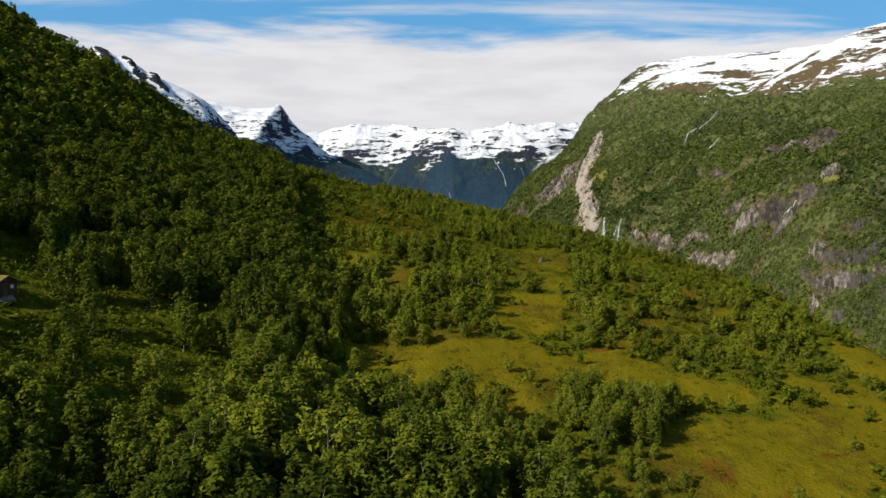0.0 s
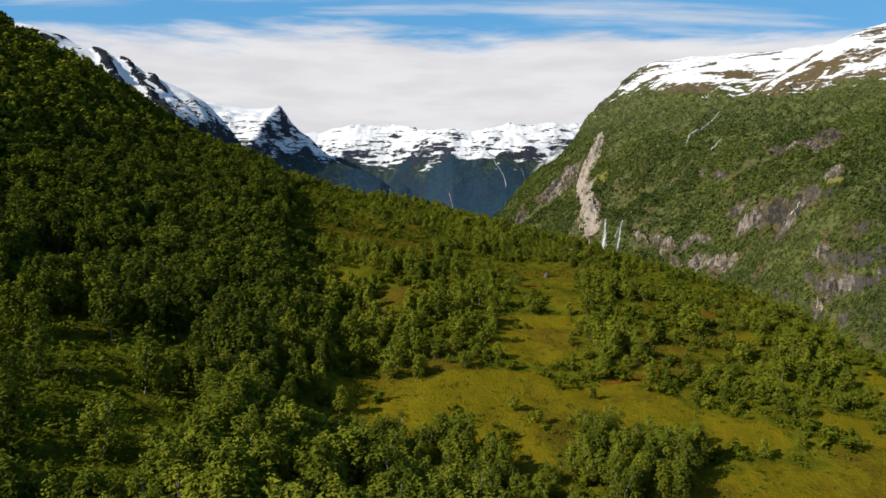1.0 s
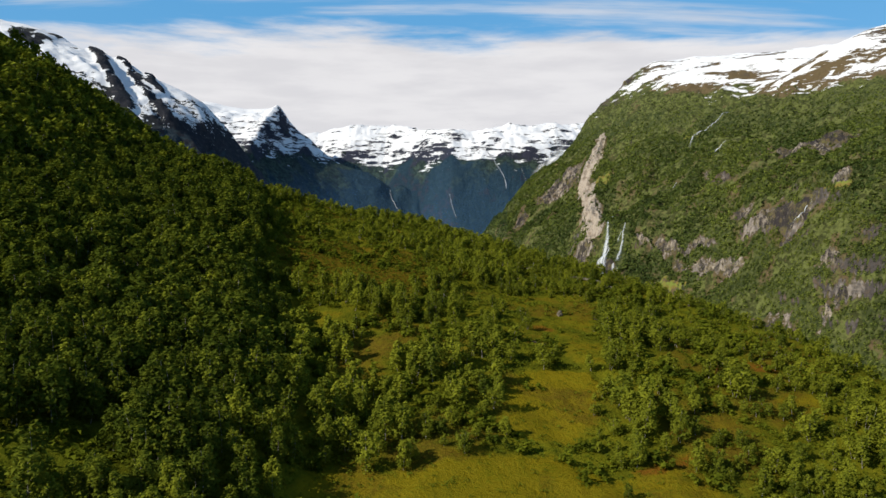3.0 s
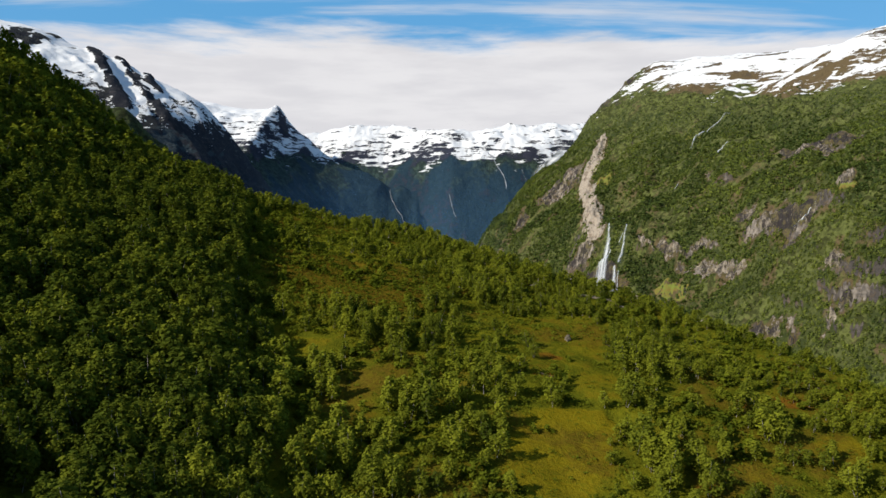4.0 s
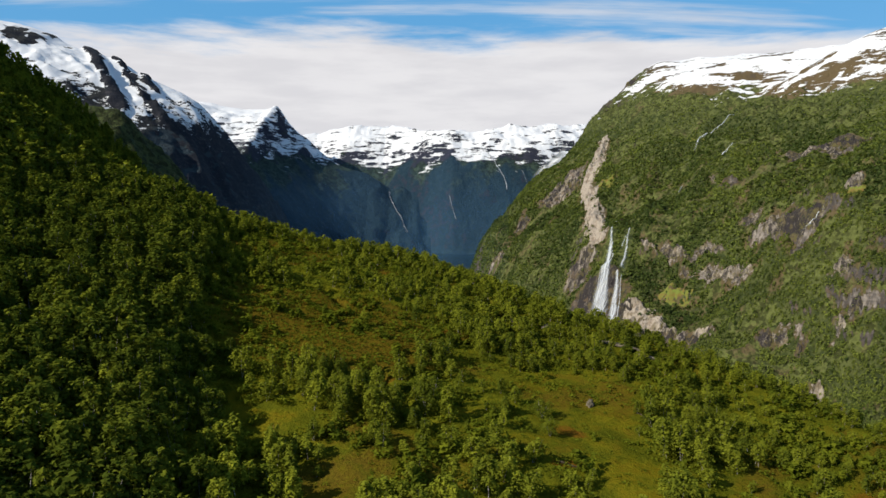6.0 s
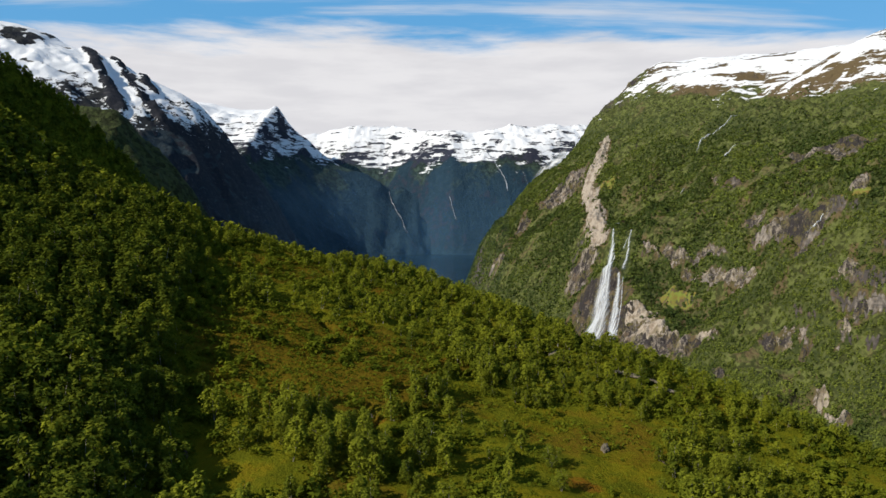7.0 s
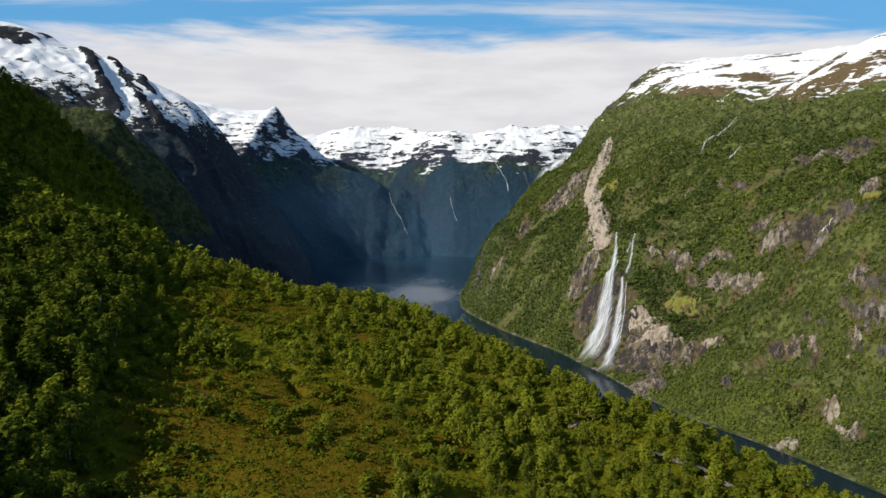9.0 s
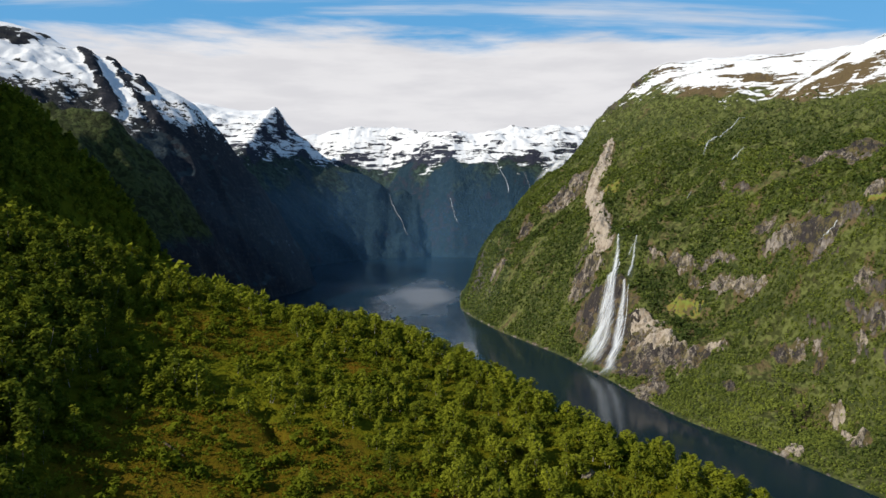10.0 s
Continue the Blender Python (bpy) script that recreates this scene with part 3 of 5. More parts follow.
def left_marks(x, y, z, steep):
    bare = strokes(x, y, RIBS)
    lane = strokes(x, y, COULOIRS)
    u = 26 * fbm(x, y, 160, 4)
    rock = np.maximum(smooth(0.75, 1.25, steep + 0.4 * fbm(x, y, 140, 3)), bare)
    heath = smooth(420, 560, z + 60 * fbm(x, y, 120, 3)) * 0.8
    low = smooth(2480, 2400, y + 0.25 * (x + 1237)) * smooth(-1060, -1130, x)  # broken ground below the long rock band
    snow = 0.10 + 0.50 * smooth(520, 610, z + u) + 0.40 * smooth(640, 740, z) - 0.36 * low * smooth(760, 660, z)
    snow = snow - 0.45 * smooth(13, 5, line_gap(x, y + 10 * perlin(x / 40, y / 40), BAND)) + 0.35 * lane * smooth(500, 560, z) - 1.1 * bare * smooth(0.15, 0.7, bare + 0.8 * fbm(x, y, 40, 3))
    for cx, cy, r in ((-1545, 2630, 34), (-1505, 2552, 40), (-1470, 2535, 28), (-1466, 2612, 24), (-1480, 2722, 20), (-1385, 2672, 13)):
        snow = snow - 1.05 * smooth(1.3, 0.7, np.hypot(x - cx, (y - cy) * 0.8) / r + 0.5 * fbm(x, y, 30, 3))
    snow = np.where((z < 480) | (y < 1900), -0.6, snow)
    green = smooth(1800, 1700, y) * smooth(180, 300, z)
    return {"rock": rock * (1 - 0.85 * green), "heath": heath * (1 - green), "snow": snow, "alp": green}


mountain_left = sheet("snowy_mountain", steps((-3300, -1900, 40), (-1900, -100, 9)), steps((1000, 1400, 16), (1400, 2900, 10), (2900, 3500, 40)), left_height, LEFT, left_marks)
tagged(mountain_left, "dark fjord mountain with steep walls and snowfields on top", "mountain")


def peak_height(x, y):
    crest = curve(x + smooth(-620, -400, x) * (70 * fbm(x + 60, y, 190, 4) + 30 * perlin(x / 60, y / 300)),
                  [-3000, -1700, -1542, -1423, -1321, -1184, -1081, -1040, -1023, -989, -945, -878, -827, -759, -639, -500, -340, -180, -35, 35, 100],
                  [900, 895, 908, 895, 868, 853, 856, 868, 877, 842, 774, 706, 672, 604, 519, 465, 410, 330, 229, 94, -60])
    front = np.maximum(4350 - y, 0)
    z = crest - (0.45 + 0.4 * smooth(-800, -300, x)) * front - 0.4 * np.maximum(y - 4350, 0)
    # a sharp arete runs down from the summit
    z = z + 34 * np.exp(-((line_gap(x, y, [(-1023, 4350), (-985, 4240), (-940, 4120)]) / 45) ** 2)) * smooth(0, 90, front)
    side = smooth(-60, 40, z) * (0.2 + 0.8 * smooth(10, 160, np.abs(4350 - y)))
    z = z + side * (20 * fbm(x, y, 420, 2, ridged=True) - 10 + (5 + 9 * smooth(480, 620, z)) * fbm(x, y, 110, 5) + smooth(520, 360, z) * (5 * fbm(x + y * 0.35, y * 0.4, 260, 4, 0.5, ridged=True) - 2) + 6 * fbm(x, y, 70, 3, 0.6, ridged=True))
    return np.maximum(z, -30)


def far_marks(x, y, z, steep):
    u = 40 * fbm(x, y, 260, 4)
    rock = 0.50 * smooth(1.2, 2.4, steep + 0.9 * fbm(x, y, 110, 4)) + 0.75 * smooth(470, 580, z + u)
    peak = smooth(4420, 4380, y) * smooth(-640, -760, x)
    flat_ = 0.07 + 0.56 * smooth(430, 590, z + 1.6 * u) + 0.10 * smooth(600, 700, z) + 0.22 * fbm(x / 3.2 + 900, y, 120, 3)
    cone = 0.20 + 0.40 * smooth(480, 600, z + u) + 0.30 * smooth(740, 840, z + 0.5 * u) - 0.35 * smooth(40, 12, line_gap(x, y, [(-1015, 4350), (-970, 4250), (-930, 4130)]))
    snow = np.where(z < 440, -0.5, flat_ * (1 - peak) + cone * peak - 0.18 * smooth(0.9, 1.4, steep + 0.4 * fbm(x, y, 120, 3)))
    return {"rock": rock, "heath": 0 * x, "snow": snow, "alp": smooth(300, 600, z + 200 * fbm(x, y, 260, 4))}


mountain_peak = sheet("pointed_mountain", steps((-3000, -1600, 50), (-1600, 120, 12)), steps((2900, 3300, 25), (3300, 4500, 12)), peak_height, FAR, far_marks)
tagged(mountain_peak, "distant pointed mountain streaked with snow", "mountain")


def plateau_height(x, y):
    crest = curve(x, [-1500, -860, -700, -500, -300, 0, 150, 300, 450, 620, 800, 1000, 1500, 3000], [695, 706, 748, 760, 762, 750, 732, 750, 772, 780, 786, 778, 790, 800])
    toe = 3930 + 0.15 * np.maximum(x - 60, 0) + 0.85 * np.minimum(np.maximum(60 - x, 0), 450) + 60 * perlin(x / 400, 3.3)
    crest = crest * (1 + 0.06 * smooth(0, -400, x))
    d = y - toe
    z = curve(d, [-400, -60, 0, 60, 130, 200, 270, 350, 470, 640], [-40, -20, 0, 90, 190, 290, 380, 455, 560, 650]) / 650 * crest
    side = smooth(-60, 60, z)
    return z + side * (22 * fbm(x, y, 380, 2, ridged=True) - 10 + 12 * fbm(x, y, 110, 4) + 6 * fbm(x, y + 50, 60, 2, ridged=True) + smooth(620, 420, z) * (7 * fbm(x, y * 0.7, 300, 4, 0.5, ridged=True) - 3))


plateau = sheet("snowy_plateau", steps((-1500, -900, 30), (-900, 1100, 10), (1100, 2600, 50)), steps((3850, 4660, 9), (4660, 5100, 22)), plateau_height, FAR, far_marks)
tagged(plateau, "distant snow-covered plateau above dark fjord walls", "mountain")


# ---------------------------------------------------------------- trees
def tube(points, radii, sides):
    """Rings of a tapered stem; returns verts, quads."""
    verts, quads = [], []
    for p, r in zip(points, radii):
        for k in range(sides):
            a = 2 * math.pi * k / sides
            verts.append((p[0] + r * math.cos(a), p[1] + r * math.sin(a), p[2]))
    for i in range(len(points) - 1):
        for k in range(sides):
            a, b = i * sides + k, i * sides + (k + 1) % sides
            quads.append((a, b, b + sides, a + sides))
    return verts, quads


def birch(seed, height, spread, stems, clumps, leaves, size, limbs=True, low=0.12):
    """Stem and crown arrays of one birch, standing at the origin."""
    r = np.random.default_rng(seed)
    sv, sq, cv, ct = [], [], [], []
    tips = []
    for s in range(stems):
        lean = r.normal(0, 0.06 + 0.07 * (stems > 1), 2)
        bend = r.normal(0, 0.04, 2)
        h = height * (1 if s == 0 else r.uniform(0.7, 0.95))
        off = r.normal(0, 0.18, 2) * (stems > 1)
        zs = np.linspace(-0.4, h * 0.93, 5)
        axis = np.stack([off[0] + lean[0] * zs + bend[0] * np.sin(zs / h * 3) * h * 0.5, off[1] + lean[1] * zs + bend[1] * np.sin(zs / h * 2.3) * h * 0.5, zs], 1)
        v, q = tube(axis, 0.011 * h * (1 - 0.9 * np.linspace(0, 1, 5)) + 0.012, 5 if limbs else 3)
        sq += [tuple(i + len(sv) for i in f) for f in q]
        sv += v
        for c in range(clumps // stems):
            f = (c + r.uniform(0.1, 0.9)) / (clumps // stems)
            hz = h * (low + (0.96 - low) * f)
            env = spread * (0.10 + 0.90 * math.sin(math.pi * (0.26 + 0.61 * f) ** 0.9)) * r.uniform(0.3, 0.9)
            ang = c * 2.4 + r.uniform(-0.6, 0.6)
            root = np.array([np.interp(hz * 0.86, zs, axis[:, 0]), np.interp(hz * 0.86, zs, axis[:, 1]), hz * 0.86])
            tip = root + np.array([env * math.cos(ang), env * math.sin(ang), hz * 0.14 + 0.05])
            tips.append((tip, spread * r.uniform(0.34, 0.52) * (1.10 - 0.40 * f)))
            if limbs:
                v, q = tube([root, root * 0.45 + tip * 0.55 + (0, 0, 0.1), tip], [0.004 * h, 0.0028 * h, 0.006], 3)
                sq += [tuple(i + len(sv) for i in g) for g in q]
                sv += v
    per = max(3, leaves // len(tips))
    for tip, rad in tips:
        n = r.normal(0, 1, (per, 3))
        n /= np.linalg.norm(n, axis=1)[:, None]
        n[:, 2] = np.where(n[:, 2] < -0.7, -n[:, 2], n[:, 2])
        pos = tip + n * rad * r.uniform(0.45, 1.08, (per, 1)) * (0.95, 0.95, 1.75) - (0, 0, 0.25 * rad)
        out = pos - (0, 0, 0.5 * height)
        nor = 0.8 * n + 0.6 * out / np.linalg.norm(out, axis=1)[:, None] + r.normal(0, 0.50, (per, 3)) + (0, 0, 0.1)
        nor /= np.linalg.norm(nor, axis=1)[:, None]
        t = np.cross(nor, r.normal(0, 1, (per, 3)))
        t /= np.linalg.norm(t, axis=1)[:, None]
        b = np.cross(nor, t)
        sz = size * r.uniform(0.65, 1.3, (per, 1))
        leaf = np.stack([pos - t * sz * 0.52 - b * sz * 0.45, pos + t * sz * 0.52 - b * sz * r.uniform(0.1, 0.6, (per, 1)), pos + b * sz * 1.05 + t * sz * r.uniform(-0.4, 0.4, (per, 1))], 1)
        cv.append(leaf.reshape(-1, 3))
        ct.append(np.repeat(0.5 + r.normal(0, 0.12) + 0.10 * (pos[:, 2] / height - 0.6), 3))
    cv, ct = np.concatenate(cv), np.concatenate(ct)
    return np.array(sv), np.array(sq), cv, np.arange(len(cv)).reshape(-1, 3), ct


def part(name, mesh, parent, label=""):
    ob = new(name, mesh)
    ob.parent = parent
    return tagged(ob, label)


def scatter(x0, x1, y0, y1, step, chance, seed):
    """Jittered lattice points kept with a given chance(x, y)."""
    r = np.random.default_rng(seed)
    X, Y = np.meshgrid(np.arange(x0, x1, step), np.arange(y0, y1, step))
    X = (X + r.uniform(-0.48, 0.48, X.shape) * step).ravel()
    Y = (Y + r.uniform(-0.48, 0.48, Y.shape) * step).ravel()
    keep = r.random(X.shape) < chance(X, Y)
    return X[keep], Y[keep], r


GROVES = [
    (30, 109, 11, 9), (9, 95, 9, 9), (-11, 147, 9, 12), (10, 157, 8, 9), (35, 152, 6, 9), (-19, 194, 8, 4), (-7, 190, 11, 8), (47, 140, 9, 5), (73, 155, 16, 16), (52, 112, 6, 4), (64, 112, 4, 3),
    (67, 135, 12, 6), (10, 175, 8, 7), (45, 186, 9, 9), (37, 157, 8, 7), (55, 165, 4, 9), (30, 139, 3, 3), (62, 190, 12, 14), (72, 168, 9, 11), (-7, 133, 6, 6),
]
UPPER_GROVES = [
    (1, 193, 3, 3), (-20, 171, 6, 7), (-3, 163, 6, 4), (9, 166, 7, 5), (17, 168, 6, 6), (35, 170, 6, 5), (42, 196, 6, 10), (71, 178, 3, 5), (20, 196, 2.5, 2.5), (22, 224, 15, 8), (-4, 200, 7, 4),
    (53, 214, 11, 9), (-19, 199, 9, 7), (1, 210, 5, 5), (16, 236, 15, 10), (32, 233, 11, 11), (-20, 275, 9, 11), (-3, 250, 8, 6), (5, 255, 11, 13), (-54, 290, 16, 8),
]
GROVES = GROVES + UPPER_GROVES + [(-31, 257, 6, 7), (-15, 250, 5, 4), (-26, 248, 4, 3), (-20, 290, 22, 9), (80, 196, 8, 14), (-38, 250, 6, 6), (-17, 111, 6, 4), (-7, 109, 7, 3.5), (3, 108, 5, 4)]


def wood(x, y):
    """How likely a tree stands here."""
    dense = smooth(3, -6, x - wood_edge(y) + 5 * perlin(x / 15, y / 15) + 3 * smooth(190, 225, y))
    grove = np.zeros(x.shape)
    for cx, cy, rx, ry in GROVES:
        grove = np.maximum(grove, smooth(1.15, 0.75, np.hypot((x - cx) / rx, (y - cy) / ry) + 0.25 * perlin(x / 7, y / 7)))
    brink = smooth(-60, -34, y - rim(x)) * smooth(-25, -5, x)
    lower = 0.75 * smooth(-85, -55, y - rim(x)) * smooth(-4, 14, x) * smooth(168, 188, y)
    loose = np.maximum.reduce([0.34 + 0.52 * smooth(-0.08, 0.20, fbm(x, y, 22, 3)) + 0.12 * smooth(205, 235, y), 0.95 * brink, lower])
    open_ = np.maximum(grove * 0.92 * (1 - 0.9 * spots(x, y, MEADOWS)), loose * (1 - meadow_at(x, y) * (1 - 0.12 * smooth(205, 235, y))) + 0.02)
    fringe = 0.60 * smooth(8, 4, np.abs(x - wood_edge(y) + 1)) * (y > 116) * (1 - 0.85 * spots(x, y, MEADOWS + GLADES + HEATHS))
    open_ = np.maximum(open_, fringe)
    inside = dense * (0.93 - 0.88 * spots(x, y, HERBS))
    gap = smooth(1.15, 0.8, np.hypot((x - 14) / 5, (y - 110) / 5) + 0.2 * perlin(x / 5, y / 5))
    # the extra 18 m on the left is an unseen tree belt added for shade
    return np.clip(np.maximum(inside, open_), 0, 1) * (1 - gap) * (y < rim(x) + 26) * (x > -0.70 * y - 8 - 18 * (y < 135)) * (x < 0.70 * y + 6)


def dense_at(x, y):
    return smooth(2, -4, x - wood_edge(y) + 3 * smooth(190, 225, y))


TX, TY, tr = scatter(-185, 118, 62, 372, 3.1, wood, 11)
TZ = hill(TX, TY)
TD = dense_at(TX, TY)
TH = np.where(TD > 0.5, tr.uniform(5.6, 8.6, len(TX)), 2.2 + 3.4 * tr.random(len(TX))) * (1 + 0.16 * perlin(TX / 25, TY / 25))
grove_near = (np.hypot((TX - 30) / 12, (TY - 110) / 9) < 1.1) | (np.hypot((TX + 7) / 18, (TY - 108) / 6) < 1.0)
groves = np.zeros(len(TX))
for cx, cy, rx, ry in GROVES:
    groves = np.maximum(groves, np.hypot((TX - cx) / rx, (TY - cy) / ry) < 1.0)
TH = np.where((TD < 0.5) & (groves < 0.5) & (TY < rim(TX) - 25), TH * 0.64, TH)
TH = TH * np.where(TD < 0.5, 1 - 0.22 * smooth(35, 60, TX), 1)
TH = TH * np.where(TD > 0.5, 0.78 + 0.22 * smooth(2, -14, TX - wood_edge(TY)), 1)
TH = np.where((TD < 0.5) & (groves > 0.5) & (TY < rim(TX) - 25), TH * 1.14, TH)
TH = np.where((TD < 0.5) & (TY > rim(TX) - 40), TH * 0.72, TH)
TH = np.where(grove_near, np.maximum(TH, 5.6), TH)
TH = np.where((TD < 0.5) & (TX - wood_edge(TY) < 5) & (TY > 116) & (TY < 205), np.maximum(TH, 4.0 + 2.6 * tr.random(len(TX))), TH)
TH = np.where((TY < 106) & (TX < 26) & (TX > -30) & (TD > 0.5), TH * 1.32, TH)
TH = np.where((TD < 0.5) & (np.hypot((TX + 38) / 16, (TY - 264) / 17) < 1.0), TH * 0.60, TH)
# clear the hut's plot
plot = np.minimum(np.hypot(TX + 70, TY - 107) / 5.5, np.hypot((TX + 62) / 7, (TY - 97) / 9)) > 1.0
plot &= gully(TX, TY) < 0.02
TX, TY, TZ, TH = TX[plot], TY[plot], TZ[plot], TH[plot]
TX, TY, TH = np.append(TX, 0.3), np.append(TY, 192.6), np.append(TH, 6.2)
TZ = np.append(TZ, hill(TX[-1:], TY[-1:]))

close = ((TY > 78) & (TY < 118) & (TX > -42) & (TX < 46)) | ((TX > -30) & (TX < 48) & (TY > 186) & (TY < 226) & (tr.random(len(TX)) < 0.5))
close_ids = np.flatnonzero(close)
close_ids = close_ids[np.argsort(TY[close_ids])][:300]
singles = np.zeros(len(TX), bool)
singles[close_ids] = True

MASTERS = []
for k in range(7):
    sv, sq, cv, cq, ct = birch(100 + k, 7.0, 1.45 + 0.2 * (k % 3), 1 + (k % 3), 34, 2300, 0.200, low=0.16)
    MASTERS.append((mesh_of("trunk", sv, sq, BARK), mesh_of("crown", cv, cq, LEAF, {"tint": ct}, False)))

for n, i in enumerate(close_ids):
    stem_mesh, crown_mesh = MASTERS[n % len(MASTERS)]
    tree = new("birch_tree")
    f = TH[i] / 7.0
    part("trunk", stem_mesh, tree, "pale grey birch bark")
    part("crown", crown_mesh, tree, "dense small green leaves")
    tree.matrix_basis = pose(TX[i], TY[i], TZ[i], 0, 0, float(tr.uniform(0, 360))) @ Matrix.Diagonal((*[f * (1.22 + 0.35 * float(smooth(5.5, 2.6, TH[i])))] * 2, f, 1))
    tagged(tree, "mountain birch with full green crown on the hillside", "tree", "birches on the hill")


def forest(name, xs, ys, zs, hs, kinds, seed, label, bark=True, wide=1.0, leaf=LEAF, tint=0.0, vary=0.21):
    """One mesh of many trees out of a few kinds."""
    r = np.random.default_rng(seed)
    pick = r.integers(0, len(kinds), len(xs))
    turn = r.uniform(0, 2 * np.pi, len(xs))
    tone = r.normal(0, vary, len(xs)) + tint
    V, F, T, SV, SF = [], [], [], [], []
    base = sbase = 0
    for k, (sv, sq, cv, cq, ct) in enumerate(kinds):
        ids = np.flatnonzero(pick == k)
        c, s = np.cos(turn[ids])[:, None], np.sin(turn[ids])[:, None]
        f = hs[ids][:, None] / 7.0
        g = f * (wide + 0.35 * smooth(5.5, 2.6, hs[ids]))[:, None]

        def put(v):
            return np.stack([xs[ids][:, None] + g * (v[:, 0] * c - v[:, 1] * s), ys[ids][:, None] + g * (v[:, 0] * s + v[:, 1] * c), zs[ids][:, None] + f * v[:, 2]], -1).reshape(-1, 3)
        V.append(put(cv))
        F.append((base + (np.arange(len(ids)) * len(cv))[:, None, None] + cq).reshape(-1, 3))
        T.append((ct[None] + tone[ids][:, None]).ravel())
        base += len(ids) * len(cv)
        SV.append(put(sv))
        SF.append((sbase + (np.arange(len(ids)) * len(sv))[:, None, None] + sq).reshape(-1, 4))
        sbase += len(ids) * len(sv)
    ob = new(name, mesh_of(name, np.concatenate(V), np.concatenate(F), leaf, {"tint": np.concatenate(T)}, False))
    tagged(ob, label, "trees", kind="stuff")
    if bark:
        part("trunks", mesh_of("trunks", np.concatenate(SV), np.concatenate(SF), BARK), ob, "pale slender birch trunks")
    return ob


rest = ~singles
LIGHT = [birch(200 + k, 7.0, 1.55 + 0.22 * (k % 3), 1 + (k % 2), 14, 150, 0.74, limbs=False) for k in range(8)]
MEDIUM = [birch(250 + k, 7.0, 1.5 + 0.22 * (k % 3), 1 + (k % 2), 28, 960, 0.285, limbs=False, low=0.16) for k in range(8)]
# paler in the open; the left slope's shade is put into the leaf tint
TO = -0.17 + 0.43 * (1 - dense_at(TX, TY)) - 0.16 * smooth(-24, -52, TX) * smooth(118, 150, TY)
# trees out of view, the added shading belt among them
flank = TX < -0.67 * TY - 3
fore = rest & ~flank & (((TY < 150) & (TX < 60)) | ((np.abs(TX) < 45) & (TY < 235) & (TY > 180)))
back_ = rest & ~fore
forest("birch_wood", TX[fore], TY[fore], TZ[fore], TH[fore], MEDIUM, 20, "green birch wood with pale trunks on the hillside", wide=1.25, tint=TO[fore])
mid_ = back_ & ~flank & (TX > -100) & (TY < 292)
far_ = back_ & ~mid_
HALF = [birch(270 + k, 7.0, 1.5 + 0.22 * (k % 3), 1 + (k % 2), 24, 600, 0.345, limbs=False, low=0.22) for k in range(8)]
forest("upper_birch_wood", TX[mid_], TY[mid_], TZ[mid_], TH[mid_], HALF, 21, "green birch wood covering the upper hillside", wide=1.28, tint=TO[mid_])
forest("high_birch_wood", TX[far_], TY[far_], TZ[far_], TH[far_], LIGHT, 22, "green birch wood high on the hillside, with an unseen shading belt", wide=1.2, tint=TO[far_])

SX, SY, sr = scatter(-430, -40, 320, 700, 5.6, lambda x, y: (hill(x, y) > 110) * (y > rim(x) + 26) * (x > -0.66 * (y - 120) - 25) * 0.92, 31)
SZ = hill(SX, SY)
COARSE = [birch(300 + k, 7.0, 2.1, 1, 8, 44, 1.6, limbs=False) for k in range(5)]
# lowered tint puts the shoulder's shade into its leaf colour
forest("shoulder_wood", SX, SY, SZ, sr.uniform(6, 9.5, len(SX)), COARSE, 32, "birch wood on the steep shoulder behind, tinted dark for shade", bark=False, tint=-0.18)

# wooded slopes across the fjord
RX, RY, rr = scatter(60, 1000, 860, 2450, 4.3, lambda x, y: ((x - shore(y)) * 0.84 > 4) * 0.97, 41)
RZ = right_height(RX, RY)
rk, pl, _ = patches(RX, RY)
clear = np.hypot(((RX - 455) * -0.547 + (RY - 1424) * 0.837) / 36, ((RX - 455) * 0.837 + (RY - 1424) * 0.547) / 14) + 0.9 * fbm(RX, RY, 20, 4, 0.6) > 1.0
for (ax, ay), (bx, by), wide in (((383, 1633), (345, 1550), 11), ((345, 1550), (283, 1458), 26), ((419, 1617), (378, 1527), 11), ((371, 1530), (352, 1488), 12), ((352, 1488), (297, 1390), 20)):
    t = np.clip(((RX - ax) * (bx - ax) + (RY - ay) * (by - ay)) / ((bx - ax) ** 2 + (by - ay) ** 2), 0, 1)
    clear &= np.hypot(RX - ax - t * (bx - ax), RY - ay - t * (by - ay)) > wide
ok = (rk < 0.2 + 0.85 * rr.random(len(RX)) ** 2) & (RZ < 585 + 75 * smooth(680, 560, RX) + 40 * fbm(RX, RY, 150, 3)) & (rr.random(len(RX)) < 1 - 0.62 * smooth(430, 570, RZ)) & clear & (openings(RX, RY) < 0.12 + 0.6 * rr.random(len(RX)))
RX, RY, RZ = RX[ok], RY[ok], RZ[ok]
TINY = [birch(400 + k, 7.0, 2.2, 1, 4, 8, 2.6, limbs=False) for k in range(5)]
RH = rr.uniform(4.6, 8.8, len(RX)) * (1 - 0.40 * smooth(350, 600, RZ))
RT = 0.14 * smooth(200, 420, RZ) - 0.07 + 0.26 * fbm(RX, RY, 170, 3) + 0.24 * fbm(RX + 40, RY, 45, 3)
FINE = [birch(450 + k, 7.0, 2.2, 1, 9, 45, 1.15, limbs=False) for k in range(6)]
near_ = (RY < 1330) & (RX < 700)
